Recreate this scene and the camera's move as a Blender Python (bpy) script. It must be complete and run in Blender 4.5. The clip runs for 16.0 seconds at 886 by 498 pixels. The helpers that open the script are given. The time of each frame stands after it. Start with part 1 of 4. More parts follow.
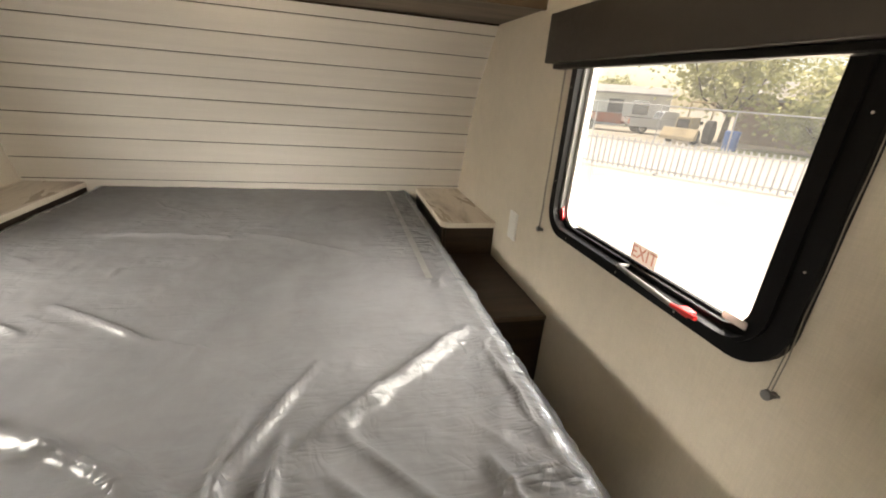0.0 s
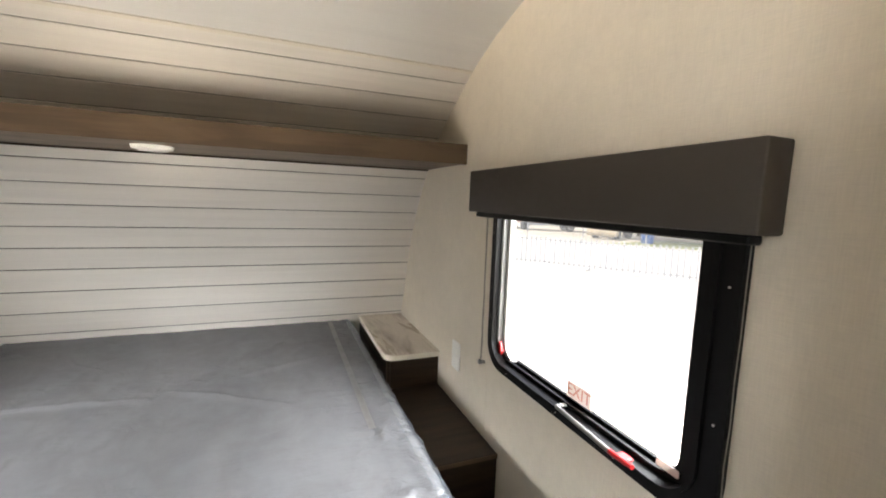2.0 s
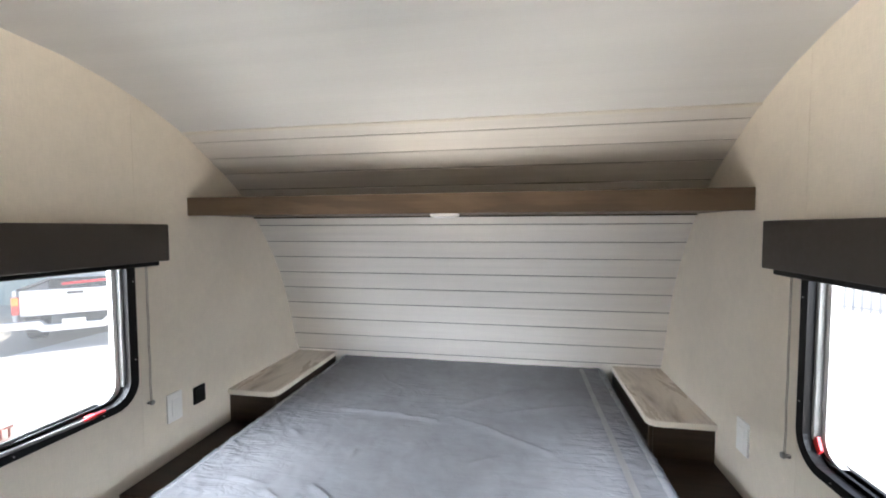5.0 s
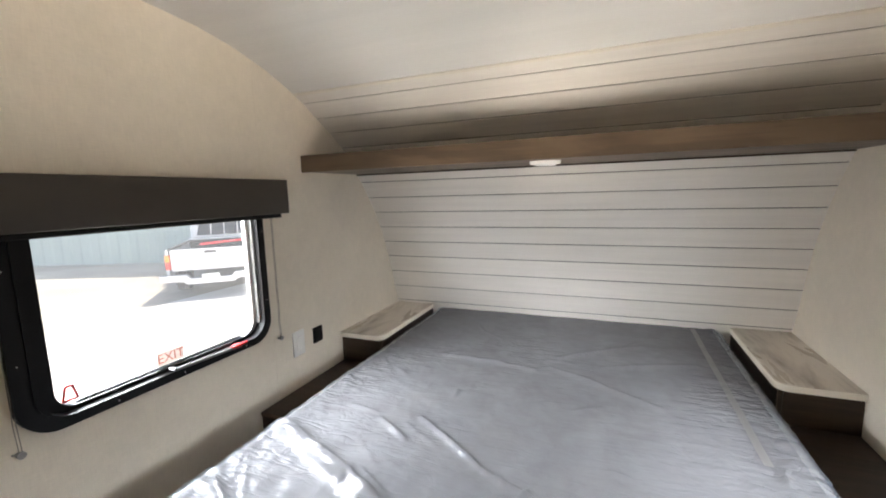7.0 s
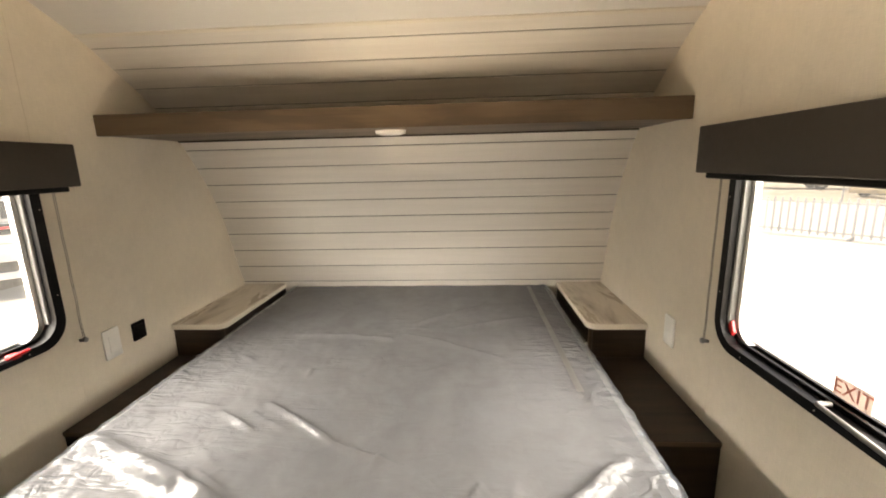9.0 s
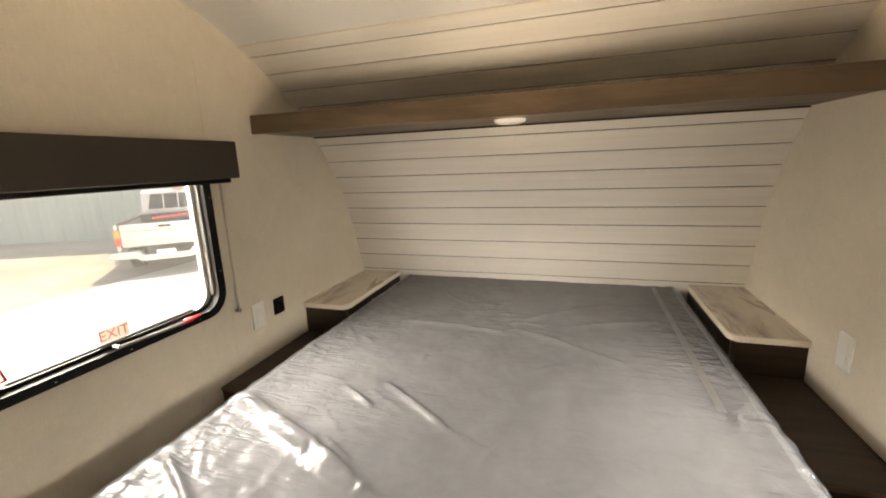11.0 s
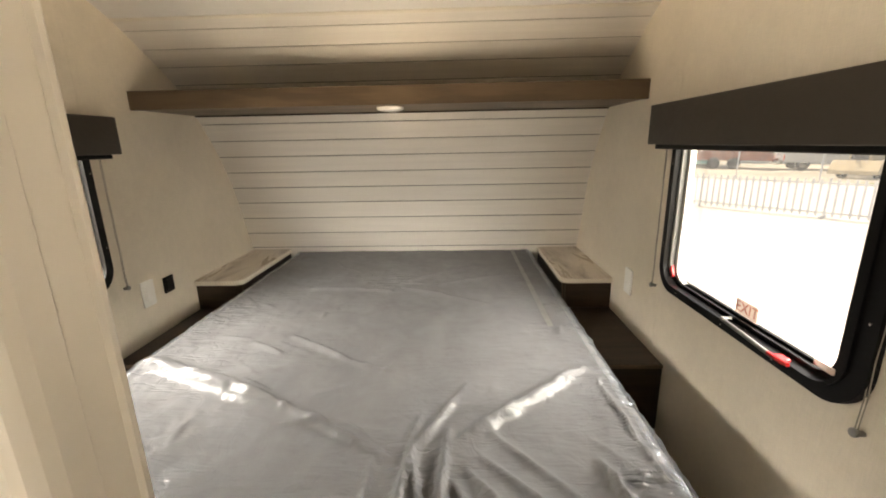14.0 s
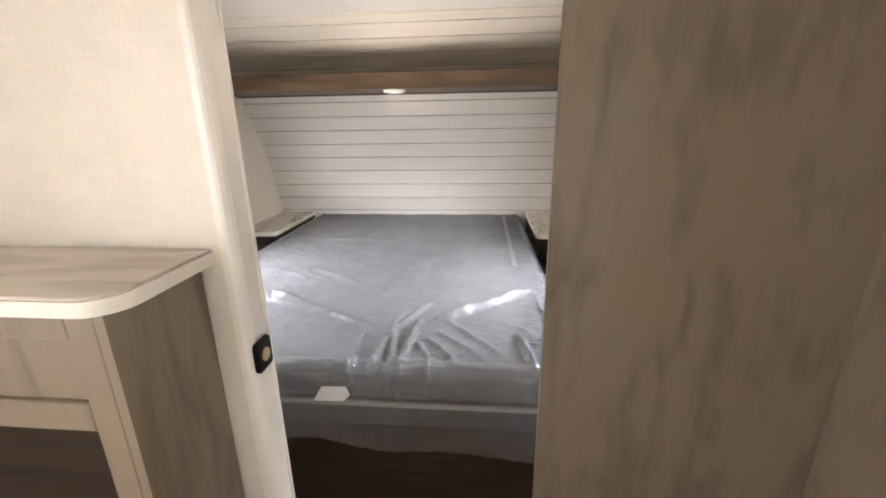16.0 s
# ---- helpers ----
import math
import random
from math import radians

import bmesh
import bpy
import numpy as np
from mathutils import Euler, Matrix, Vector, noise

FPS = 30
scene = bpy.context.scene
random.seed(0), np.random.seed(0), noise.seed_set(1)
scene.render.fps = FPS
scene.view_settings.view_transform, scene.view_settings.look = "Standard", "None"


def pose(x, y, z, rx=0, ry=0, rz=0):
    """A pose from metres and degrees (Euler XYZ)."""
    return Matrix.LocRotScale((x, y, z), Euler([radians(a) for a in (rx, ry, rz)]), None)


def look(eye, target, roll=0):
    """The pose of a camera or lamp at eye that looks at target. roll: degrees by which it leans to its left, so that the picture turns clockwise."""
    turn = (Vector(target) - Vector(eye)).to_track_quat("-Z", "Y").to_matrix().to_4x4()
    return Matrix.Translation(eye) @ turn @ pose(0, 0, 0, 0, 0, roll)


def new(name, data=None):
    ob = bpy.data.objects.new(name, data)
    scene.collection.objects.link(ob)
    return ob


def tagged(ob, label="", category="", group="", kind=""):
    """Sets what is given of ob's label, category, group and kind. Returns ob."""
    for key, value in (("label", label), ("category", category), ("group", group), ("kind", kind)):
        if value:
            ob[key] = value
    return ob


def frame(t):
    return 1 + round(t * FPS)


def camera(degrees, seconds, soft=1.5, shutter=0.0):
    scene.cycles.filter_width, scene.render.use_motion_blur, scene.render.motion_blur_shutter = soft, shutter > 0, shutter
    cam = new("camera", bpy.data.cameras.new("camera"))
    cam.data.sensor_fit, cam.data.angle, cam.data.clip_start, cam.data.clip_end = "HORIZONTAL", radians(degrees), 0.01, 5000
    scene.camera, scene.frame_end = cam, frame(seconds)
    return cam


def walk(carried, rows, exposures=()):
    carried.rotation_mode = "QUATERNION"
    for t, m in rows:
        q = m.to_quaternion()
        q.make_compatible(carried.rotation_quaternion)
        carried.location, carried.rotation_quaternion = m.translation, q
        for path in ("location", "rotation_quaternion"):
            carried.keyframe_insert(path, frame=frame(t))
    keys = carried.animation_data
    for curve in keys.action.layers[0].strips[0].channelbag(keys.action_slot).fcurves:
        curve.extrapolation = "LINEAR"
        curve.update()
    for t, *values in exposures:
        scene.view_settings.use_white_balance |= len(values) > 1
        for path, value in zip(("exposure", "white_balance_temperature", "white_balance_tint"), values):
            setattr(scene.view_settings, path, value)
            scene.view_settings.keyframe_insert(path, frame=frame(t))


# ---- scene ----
cam = camera(93.8, 16.0, soft=1.9)
METRES, EYE, TILT, LEAN, TURN = 8.0, 1.5, 0.0, 0.0, -16.3
EXPOSURES = [(0, 0.78, 8500, 15), (1.5, 0.98, 8200, 15), (2.0, 1.02, 7050, 14), (3.0, 1.18, 6450, 15), (5.0, 1.14, 6250, 14), (7.5, 1.06, 7100, 15), (8.1, 0.96, 8400, 16), (9.0, 0.95, 8700, 16), (13.0, 0.9, 8900, 17), (14.5, 0.86, 8000, 14), (15.3, 1.05, 6900, 14), (16, 1.3, 6900, 19)]
PATH = [
    (0, (0.363, -2.37, 1.266), (0.858, -0.57, 0.549), 4.6),
    (0.5, (0.381, -2.37, 1.268), (1.099, -0.621, 0.615), 4.9),
    (1, (0.386, -2.37, 1.29), (1.209, -0.636, 0.728), 4.4),
    (1.5, (0.383, -2.372, 1.337), (1.209, -0.594, 0.94), 3.6),
    (2, (0.386, -2.379, 1.399), (1.122, -0.534, 1.168), 2.1),
    (2.5, (0.378, -2.39, 1.444), (0.938, -0.473, 1.338), 1.0),
    (3, (0.352, -2.407, 1.483), (0.688, -0.436, 1.431), 0.3),
    (3.5, (0.347, -2.413, 1.483), (0.428, -0.415, 1.447), 0.4),
    (4, (0.327, -2.419, 1.489), (0.222, -0.423, 1.442), 0.2),
    (4.5, (0.322, -2.42, 1.494), (0.073, -0.437, 1.427), 0.1),
    (5, (0.301, -2.42, 1.486), (-0.056, -0.455, 1.385), -0.2),
    (5.2, (0.268, -2.419, 1.457), (-0.1, -0.455, 1.365), 0.0),
    (7.3, (0.246, -2.433, 1.431), (-0.525, -0.613, 1.122), -2.0),
    (7.5, (0.237, -2.424, 1.445), (-0.478, -0.585, 1.113), -2.1),
    (8, (0.264, -2.408, 1.432), (-0.24, -0.502, 1.094), -2.0),
    (8.5, (0.282, -2.4, 1.426), (0.027, -0.451, 1.056), -1.8),
    (9, (0.3, -2.404, 1.411), (0.179, -0.449, 1.009), -1.4),
    (9.5, (0.298, -2.389, 1.406), (0.102, -0.445, 0.981), -1.3),
    (10, (0.265, -2.373, 1.41), (-0.178, -0.467, 0.994), -2.1),
    (10.2, (0.265, -2.376, 1.394), (-0.3, -0.497, 1.004), -2.6),
    (12.3, (0.229, -2.389, 1.411), (-0.392, -0.548, 0.933), -2.5),
    (12.5, (0.245, -2.392, 1.401), (-0.324, -0.535, 0.922), -2.2),
    (13, (0.266, -2.435, 1.378), (-0.141, -0.537, 0.895), -1.25),
    (13.5, (0.290, -2.528, 1.378), (0.047, -0.603, 0.89), -0.8),
    (14, (0.297, -2.671, 1.384), (0.225, -0.734, 0.89), -1.1),
    (14.5, (0.308, -2.773, 1.361), (0.369, -0.84, 0.849), -1.8),
    (15, (0.343, -2.851, 1.385), (0.467, -0.929, 0.845), -2.1),
    (15.5, (0.427, -2.992, 1.376), (0.395, -1.069, 0.827), -1.0),
    (16, (0.477, -3.12, 1.373), (0.3, -1.216, 0.788), -0.9),
]
walk(cam, [(t, look(eye, target, roll)) for t, eye, target, roll in PATH], EXPOSURES)

# ---- light and sky ----
SUN_EL, SUN_AZ = 60.0, 3.0
world = bpy.data.worlds.new("sky")
scene.world = world
world.use_nodes = True
wn = world.node_tree
sky = wn.nodes.new("ShaderNodeTexSky")
sky.sky_type, sky.sun_disc = "NISHITA", False
sky.sun_elevation, sky.sun_rotation = radians(SUN_EL), radians(SUN_AZ)
sky.air_density, sky.dust_density = 1.0, 2.0
wn.links.new(sky.outputs[0], wn.nodes["Background"].inputs["Color"])
wn.nodes["Background"].inputs["Strength"].default_value = 0.15
sun = new("sun", bpy.data.lights.new("sun", "SUN"))
sun.data.energy, sun.data.angle, sun.data.color = 3.6, radians(0.6), (1.0, 0.95, 0.87)
sa = radians(SUN_AZ)
sun.matrix_world = look((0, 0, 20), Vector((0, 0, 20)) - Vector((math.sin(sa) * math.cos(radians(SUN_EL)), math.cos(sa) * math.cos(radians(SUN_EL)), math.sin(radians(SUN_EL)))))


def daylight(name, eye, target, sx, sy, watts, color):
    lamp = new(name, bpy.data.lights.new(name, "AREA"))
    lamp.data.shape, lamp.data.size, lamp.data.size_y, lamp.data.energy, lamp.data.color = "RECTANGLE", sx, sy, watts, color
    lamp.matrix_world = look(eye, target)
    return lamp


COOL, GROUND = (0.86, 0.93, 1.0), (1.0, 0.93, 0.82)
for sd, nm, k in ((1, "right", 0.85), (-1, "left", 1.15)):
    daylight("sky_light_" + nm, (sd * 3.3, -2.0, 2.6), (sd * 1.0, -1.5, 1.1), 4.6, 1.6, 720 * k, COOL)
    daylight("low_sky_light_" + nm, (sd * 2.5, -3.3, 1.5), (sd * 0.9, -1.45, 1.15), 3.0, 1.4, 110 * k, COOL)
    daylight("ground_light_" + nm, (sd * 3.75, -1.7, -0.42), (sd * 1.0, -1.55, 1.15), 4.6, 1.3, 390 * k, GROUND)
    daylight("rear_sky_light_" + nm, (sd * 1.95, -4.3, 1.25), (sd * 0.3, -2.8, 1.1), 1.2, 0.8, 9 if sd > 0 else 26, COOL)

# ---- materials ----
def mat(name, color, rough=0.6, metal=0.0, var=0.12, scale=6.0, grain=None, bump=0.0, bump_scale=200.0, coat=0.0, coat_rough=0.1, spec=0.5, dark=None, island=0.0):
    """A principled material: base colour varied at two scales, with bump. grain: stretch of the noise along x, y, z."""
    m = bpy.data.materials.new(name)
    m.use_nodes = True
    n, l = m.node_tree.nodes, m.node_tree.links
    b = n["Principled BSDF"]
    b.inputs["Roughness"].default_value, b.inputs["Metallic"].default_value = rough, metal
    b.inputs["Coat Weight"].default_value, b.inputs["Coat Roughness"].default_value = coat, coat_rough
    b.inputs["Specular IOR Level"].default_value = spec
    tc = n.new("ShaderNodeTexCoord")
    mp = n.new("ShaderNodeMapping")
    mp.inputs["Scale"].default_value = grain or (1, 1, 1)
    l.new(tc.outputs["Object"], mp.inputs["Vector"])
    big, fine = n.new("ShaderNodeTexNoise"), n.new("ShaderNodeTexNoise")
    big.inputs["Scale"].default_value, big.inputs["Detail"].default_value = scale, 6
    fine.inputs["Scale"].default_value, fine.inputs["Detail"].default_value = scale * 9, 4
    mix = n.new("ShaderNodeMath")
    mix.operation = "MULTIPLY_ADD"
    mix.inputs[1].default_value = 0.28
    l.new(mp.outputs[0], big.inputs["Vector"])
    l.new(mp.outputs[0], fine.inputs["Vector"])
    l.new(fine.outputs["Fac"], mix.inputs[0])
    l.new(big.outputs["Fac"], mix.inputs[2])
    ramp = n.new("ShaderNodeValToRGB")
    lo = dark or tuple(c * (1 - var) for c in color)
    hi = tuple(min(1, c * (1 + var * 0.6)) for c in color)
    ramp.color_ramp.elements[0].color, ramp.color_ramp.elements[0].position = (*lo, 1), 0.45
    ramp.color_ramp.elements[1].color, ramp.color_ramp.elements[1].position = (*hi, 1), 0.88
    l.new(mix.outputs[0], ramp.inputs["Fac"])
    col = ramp.outputs["Color"]
    if island:
        info, hsv, mr = n.new("ShaderNodeObjectInfo"), n.new("ShaderNodeHueSaturation"), n.new("ShaderNodeMapRange")
        mr.inputs["To Min"].default_value, mr.inputs["To Max"].default_value = 1 - island, 1 + island
        l.new(info.outputs["Random"], mr.inputs["Value"])
        l.new(mr.outputs[0], hsv.inputs["Value"])
        l.new(col, hsv.inputs["Color"])
        col = hsv.outputs["Color"]
    l.new(col, b.inputs["Base Color"])
    rr = n.new("ShaderNodeMapRange")
    rr.inputs["To Min"].default_value, rr.inputs["To Max"].default_value = max(0.02, rough - 0.08), min(1, rough + 0.08)
    l.new(fine.outputs["Fac"], rr.inputs["Value"])
    l.new(rr.outputs[0], b.inputs["Roughness"])
    if bump:
        bn, bp = n.new("ShaderNodeTexNoise"), n.new("ShaderNodeBump")
        bn.inputs["Scale"].default_value, bn.inputs["Detail"].default_value = bump_scale, 3
        bp.inputs["Strength"].default_value, bp.inputs["Distance"].default_value = bump, 0.002
        l.new(mp.outputs[0], bn.inputs["Vector"])
        l.new(bn.outputs["Fac"], bp.inputs["Height"])
        l.new(bp.outputs["Normal"], b.inputs["Normal"])
    return m


def woodish(name, light, dark, stretch, rough, lo=0.38, hi=0.66, fine=(60, 60, 2), warp=1.4):
    """Printed wood grain: warped soft streaks along one axis, with faint fine lines over them."""
    m = bpy.data.materials.new(name)
    m.use_nodes = True
    n, l = m.node_tree.nodes, m.node_tree.links
    b, tc = n["Principled BSDF"], n.new("ShaderNodeTexCoord")
    outs = []
    for sc, det, dist in ((stretch, 6, warp), (fine, 3, 0.4), (tuple(c * 0.35 for c in stretch), 2, 0.6)):
        mp, no = n.new("ShaderNodeMapping"), n.new("ShaderNodeTexNoise")
        mp.inputs["Scale"].default_value = sc
        no.inputs["Scale"].default_value, no.inputs["Detail"].default_value, no.inputs["Distortion"].default_value = 1.0, det, dist
        l.new(tc.outputs["Object"], mp.inputs["Vector"])
        l.new(mp.outputs[0], no.inputs["Vector"])
        outs.append(no.outputs["Fac"])
    a1, a2 = n.new("ShaderNodeMath"), n.new("ShaderNodeMath")
    for a, w in ((a1, 0.22), (a2, 0.7)):
        a.operation, a.inputs[1].default_value = "MULTIPLY_ADD", w
    l.new(outs[1], a1.inputs[0])
    l.new(outs[0], a1.inputs[2])
    l.new(outs[2], a2.inputs[0])
    l.new(a1.outputs[0], a2.inputs[2])
    ramp = n.new("ShaderNodeValToRGB")
    e = ramp.color_ramp.elements
    e[0].color, e[0].position = (*dark, 1), min(1, lo + 0.46)
    e[1].color, e[1].position = (*light, 1), min(1, hi + 0.46)
    l.new(a2.outputs[0], ramp.inputs["Fac"])
    l.new(ramp.outputs["Color"], b.inputs["Base Color"])
    mr, bp = n.new("ShaderNodeMapRange"), n.new("ShaderNodeBump")
    mr.inputs["To Min"].default_value, mr.inputs["To Max"].default_value = rough + 0.1, rough - 0.06
    l.new(outs[0], mr.inputs["Value"])
    l.new(mr.outputs[0], b.inputs["Roughness"])
    bp.inputs["Strength"].default_value, bp.inputs["Distance"].default_value = 0.12, 0.0008
    l.new(outs[1], bp.inputs["Height"])
    l.new(bp.outputs["Normal"], b.inputs["Normal"])
    return m


def wallpaper():
    """Linen-look wall covering: two crossed fine weaves over soft blotches."""
    m = mat("linen_wallpaper", (0.715, 0.645, 0.532), 0.62, var=0.10, scale=2.2)
    n, l = m.node_tree.nodes, m.node_tree.links
    b, tc = n["Principled BSDF"], n["Texture Coordinate"]
    src = b.inputs["Base Color"].links[0].from_socket
    facs = []
    for s in ((30, 30, 420), (420, 420, 30)):
        mp, no = n.new("ShaderNodeMapping"), n.new("ShaderNodeTexNoise")
        mp.inputs["Scale"].default_value = s
        no.inputs["Scale"].default_value, no.inputs["Detail"].default_value = 1.0, 3
        l.new(tc.outputs["Object"], mp.inputs["Vector"])
        l.new(mp.outputs[0], no.inputs["Vector"])
        facs.append(no.outputs["Fac"])
    add, hsv, mr, bp = n.new("ShaderNodeMath"), n.new("ShaderNodeHueSaturation"), n.new("ShaderNodeMapRange"), n.new("ShaderNodeBump")
    l.new(facs[0], add.inputs[0])
    l.new(facs[1], add.inputs[1])
    mr.inputs["From Min"].default_value, mr.inputs["From Max"].default_value = 0.6, 1.4
    mr.inputs["To Min"].default_value, mr.inputs["To Max"].default_value = 0.93, 1.06
    l.new(add.outputs[0], mr.inputs["Value"])
    l.new(mr.outputs[0], hsv.inputs["Value"])
    l.new(src, hsv.inputs["Color"])
    l.new(hsv.outputs["Color"], b.inputs["Base Color"])
    bp.inputs["Strength"].default_value, bp.inputs["Distance"].default_value = 0.12, 0.001
    l.new(add.outputs[0], bp.inputs["Height"])
    l.new(bp.outputs["Normal"], b.inputs["Normal"])
    return m


def gloss_by_angle(m, base, normal=None):
    """Share of gloss of a thin clear sheet: base when seen square on, rising to one at a glancing angle."""
    n, l = m.node_tree.nodes, m.node_tree.links
    lw, pw, ma = n.new("ShaderNodeLayerWeight"), n.new("ShaderNodeMath"), n.new("ShaderNodeMath")
    lw.inputs["Blend"].default_value = 0.5
    if normal:
        l.new(normal, lw.inputs["Normal"])
    pw.operation, pw.inputs[1].default_value = "POWER", 4.5
    ma.operation, ma.inputs[1].default_value, ma.inputs[2].default_value = "MULTIPLY_ADD", 1 - base, base
    l.new(lw.outputs["Facing"], pw.inputs[0])
    l.new(pw.outputs[0], ma.inputs[0])
    return ma.outputs[0]


def pane_mat(name, tint):
    """Window glass; a faint translucent layer, lit by the daylight, imitates haze over the view."""
    m = bpy.data.materials.new(name)
    m.use_nodes = True
    n, l = m.node_tree.nodes, m.node_tree.links
    n.remove(n["Principled BSDF"])
    tr, gl, mx = n.new("ShaderNodeBsdfTransparent"), n.new("ShaderNodeBsdfGlossy"), n.new("ShaderNodeMixShader")
    tr.inputs["Color"].default_value = (*tint, 1)
    gl.inputs["Roughness"].default_value = 0.02
    l.new(gloss_by_angle(m, 0.03), mx.inputs[0])
    # translucent share added to wash out the view with painted haze
    tl, veil = n.new("ShaderNodeBsdfTranslucent"), n.new("ShaderNodeMixShader")
    tl.inputs["Color"].default_value = (0.9, 0.9, 0.88, 1)
    veil.inputs[0].default_value = 0.008
    l.new(tr.outputs[0], veil.inputs[1])
    l.new(tl.outputs[0], veil.inputs[2])
    l.new(veil.outputs[0], mx.inputs[1])
    l.new(gl.outputs[0], mx.inputs[2])
    l.new(mx.outputs[0], n["Material Output"].inputs["Surface"])
    return m


def film_relief(m):
    """Nodes shared by the loose film and the ticking that it clings to: relief of the crinkles, gloss roughness, milkiness."""
    n, l = m.node_tree.nodes, m.node_tree.links
    tc = n.new("ShaderNodeTexCoord")

    def noise_of(scale, detail, distortion, stretch=(1, 1, 1), turn=0.0):
        mp, no = n.new("ShaderNodeMapping"), n.new("ShaderNodeTexNoise")
        mp.inputs["Scale"].default_value, mp.inputs["Rotation"].default_value = stretch, (0, 0, radians(turn))
        no.inputs["Scale"].default_value, no.inputs["Detail"].default_value, no.inputs["Distortion"].default_value = scale, detail, distortion
        l.new(tc.outputs["Object"], mp.inputs["Vector"])
        l.new(mp.outputs[0], no.inputs["Vector"])
        return no.outputs["Fac"]

    def calc(op, a, b=0.0, c=0.0, clamp=False):
        k = n.new("ShaderNodeMath")
        k.operation, k.use_clamp = op, clamp
        for i, v in enumerate((a, b, c)):
            if isinstance(v, (int, float)):
                k.inputs[i].default_value = v
            else:
                l.new(v, k.inputs[i])
        return k.outputs[0]

    def crease(fac):
        return calc("ABSOLUTE", calc("SUBTRACT", fac, 0.5))

    # stiff crinkles along the sides and the foot, a few of them anywhere
    sx = n.new("ShaderNodeSeparateXYZ")
    l.new(tc.outputs["Object"], sx.inputs[0])
    side = calc("MULTIPLY_ADD", calc("ABSOLUTE", sx.outputs["X"]), 3.0, -1.25, True)
    foot = calc("MULTIPLY_ADD", sx.outputs["Y"], -2.2, -1.35, True)
    patch = calc("MULTIPLY_ADD", noise_of(3.2, 2, 0.5), 3.4, -1.35, True)
    loose = calc("MAXIMUM", calc("MULTIPLY", calc("MAXIMUM", side, foot), calc("MULTIPLY_ADD", patch, 0.75, 0.25)), calc("MULTIPLY_ADD", patch, 0.24, 0.05))
    long_a = crease(noise_of(20, 2.0, 0.5, (0.20, 1.0, 1.0), 38))
    long_b = crease(noise_of(24, 2.0, 0.7, (0.26, 1.0, 1.0), -44))
    cross = crease(noise_of(15, 2.0, 1.2))
    sharp = calc("MULTIPLY_ADD", cross, 0.7, calc("ADD", long_a, long_b))
    height = calc("MULTIPLY_ADD", noise_of(5, 1.0, 0.6), 0.30, calc("MULTIPLY", sharp, calc("MULTIPLY", loose, 3.6)))
    bp = n.new("ShaderNodeBump")
    bp.inputs["Strength"].default_value, bp.inputs["Distance"].default_value = 0.6, 0.012
    l.new(height, bp.inputs["Height"])

    blot = noise_of(8, 7, 1.0)
    rough = calc("MULTIPLY_ADD", noise_of(3.5, 5, 0.0), 0.26, 0.06)
    milky = calc("MULTIPLY_ADD", calc("MULTIPLY_ADD", calc("ADD", blot, calc("MULTIPLY", loose, 0.25)), 1.8, -0.70, True), 0.04, 0.08)
    return bp.outputs["Normal"], rough, milky


# milkiness of the film; its pale blue also paints in a broad sheen
MILK_SHEEN = (0.74, 0.79, 0.85, 1)


def film_mat():
    """Loose clear plastic film: mostly see-through, a little milky, glossy by angle."""
    m = bpy.data.materials.new("clear_plastic_film")
    m.use_nodes = True
    n, l = m.node_tree.nodes, m.node_tree.links
    n.remove(n["Principled BSDF"])
    normal, rough, milky = film_relief(m)
    tr, gl, df = n.new("ShaderNodeBsdfTransparent"), n.new("ShaderNodeBsdfGlossy"), n.new("ShaderNodeBsdfDiffuse")
    m1, m2 = n.new("ShaderNodeMixShader"), n.new("ShaderNodeMixShader")
    df.inputs["Color"].default_value = MILK_SHEEN
    # blue tint puts the sky's colour into the highlights
    gl.inputs["Color"].default_value = (0.78, 0.88, 1.0, 1)
    l.new(rough, gl.inputs["Roughness"])
    more = n.new("ShaderNodeMath")
    more.operation, more.inputs[1].default_value = "MULTIPLY", 0.8
    l.new(milky, more.inputs[0])
    l.new(more.outputs[0], m1.inputs[0])
    for k in (gl, df):
        l.new(normal, k.inputs["Normal"])
    l.new(tr.outputs[0], m1.inputs[1])
    l.new(df.outputs[0], m1.inputs[2])
    l.new(gloss_by_angle(m, 0.05, normal), m2.inputs[0])
    l.new(m1.outputs[0], m2.inputs[1])
    l.new(gl.outputs[0], m2.inputs[2])
    l.new(m2.outputs[0], n["Material Output"].inputs["Surface"])
    return m


def wrapped_mat():
    """Grey mattress ticking with the clear film clinging to it as a crinkled glossy coat."""
    m = mat("film_wrapped_ticking", (0.070, 0.063, 0.060), 0.75, var=0.26, scale=8, grain=(1.0, 0.6, 1.0), spec=0.2)
    n, l = m.node_tree.nodes, m.node_tree.links
    b = n["Principled BSDF"]
    normal, rough, milky = film_relief(m)
    src = b.inputs["Base Color"].links[0].from_socket
    mx = n.new("ShaderNodeMix")
    mx.data_type = "RGBA"
    l.new(milky, mx.inputs[0])
    l.new(src, mx.inputs[6])
    mx.inputs[7].default_value = MILK_SHEEN
    l.new(mx.outputs[2], b.inputs["Base Color"])
    b.inputs["Coat Weight"].default_value = 0.55
    b.inputs["Coat IOR"].default_value = 1.42
    # slight blue of sky highlights put into the coat's colour
    b.inputs["Coat Tint"].default_value = (0.94, 0.97, 1.0, 1)
    l.new(rough, b.inputs["Coat Roughness"])
    l.new(normal, b.inputs["Coat Normal"])
    l.new(normal, b.inputs["Normal"])
    return m


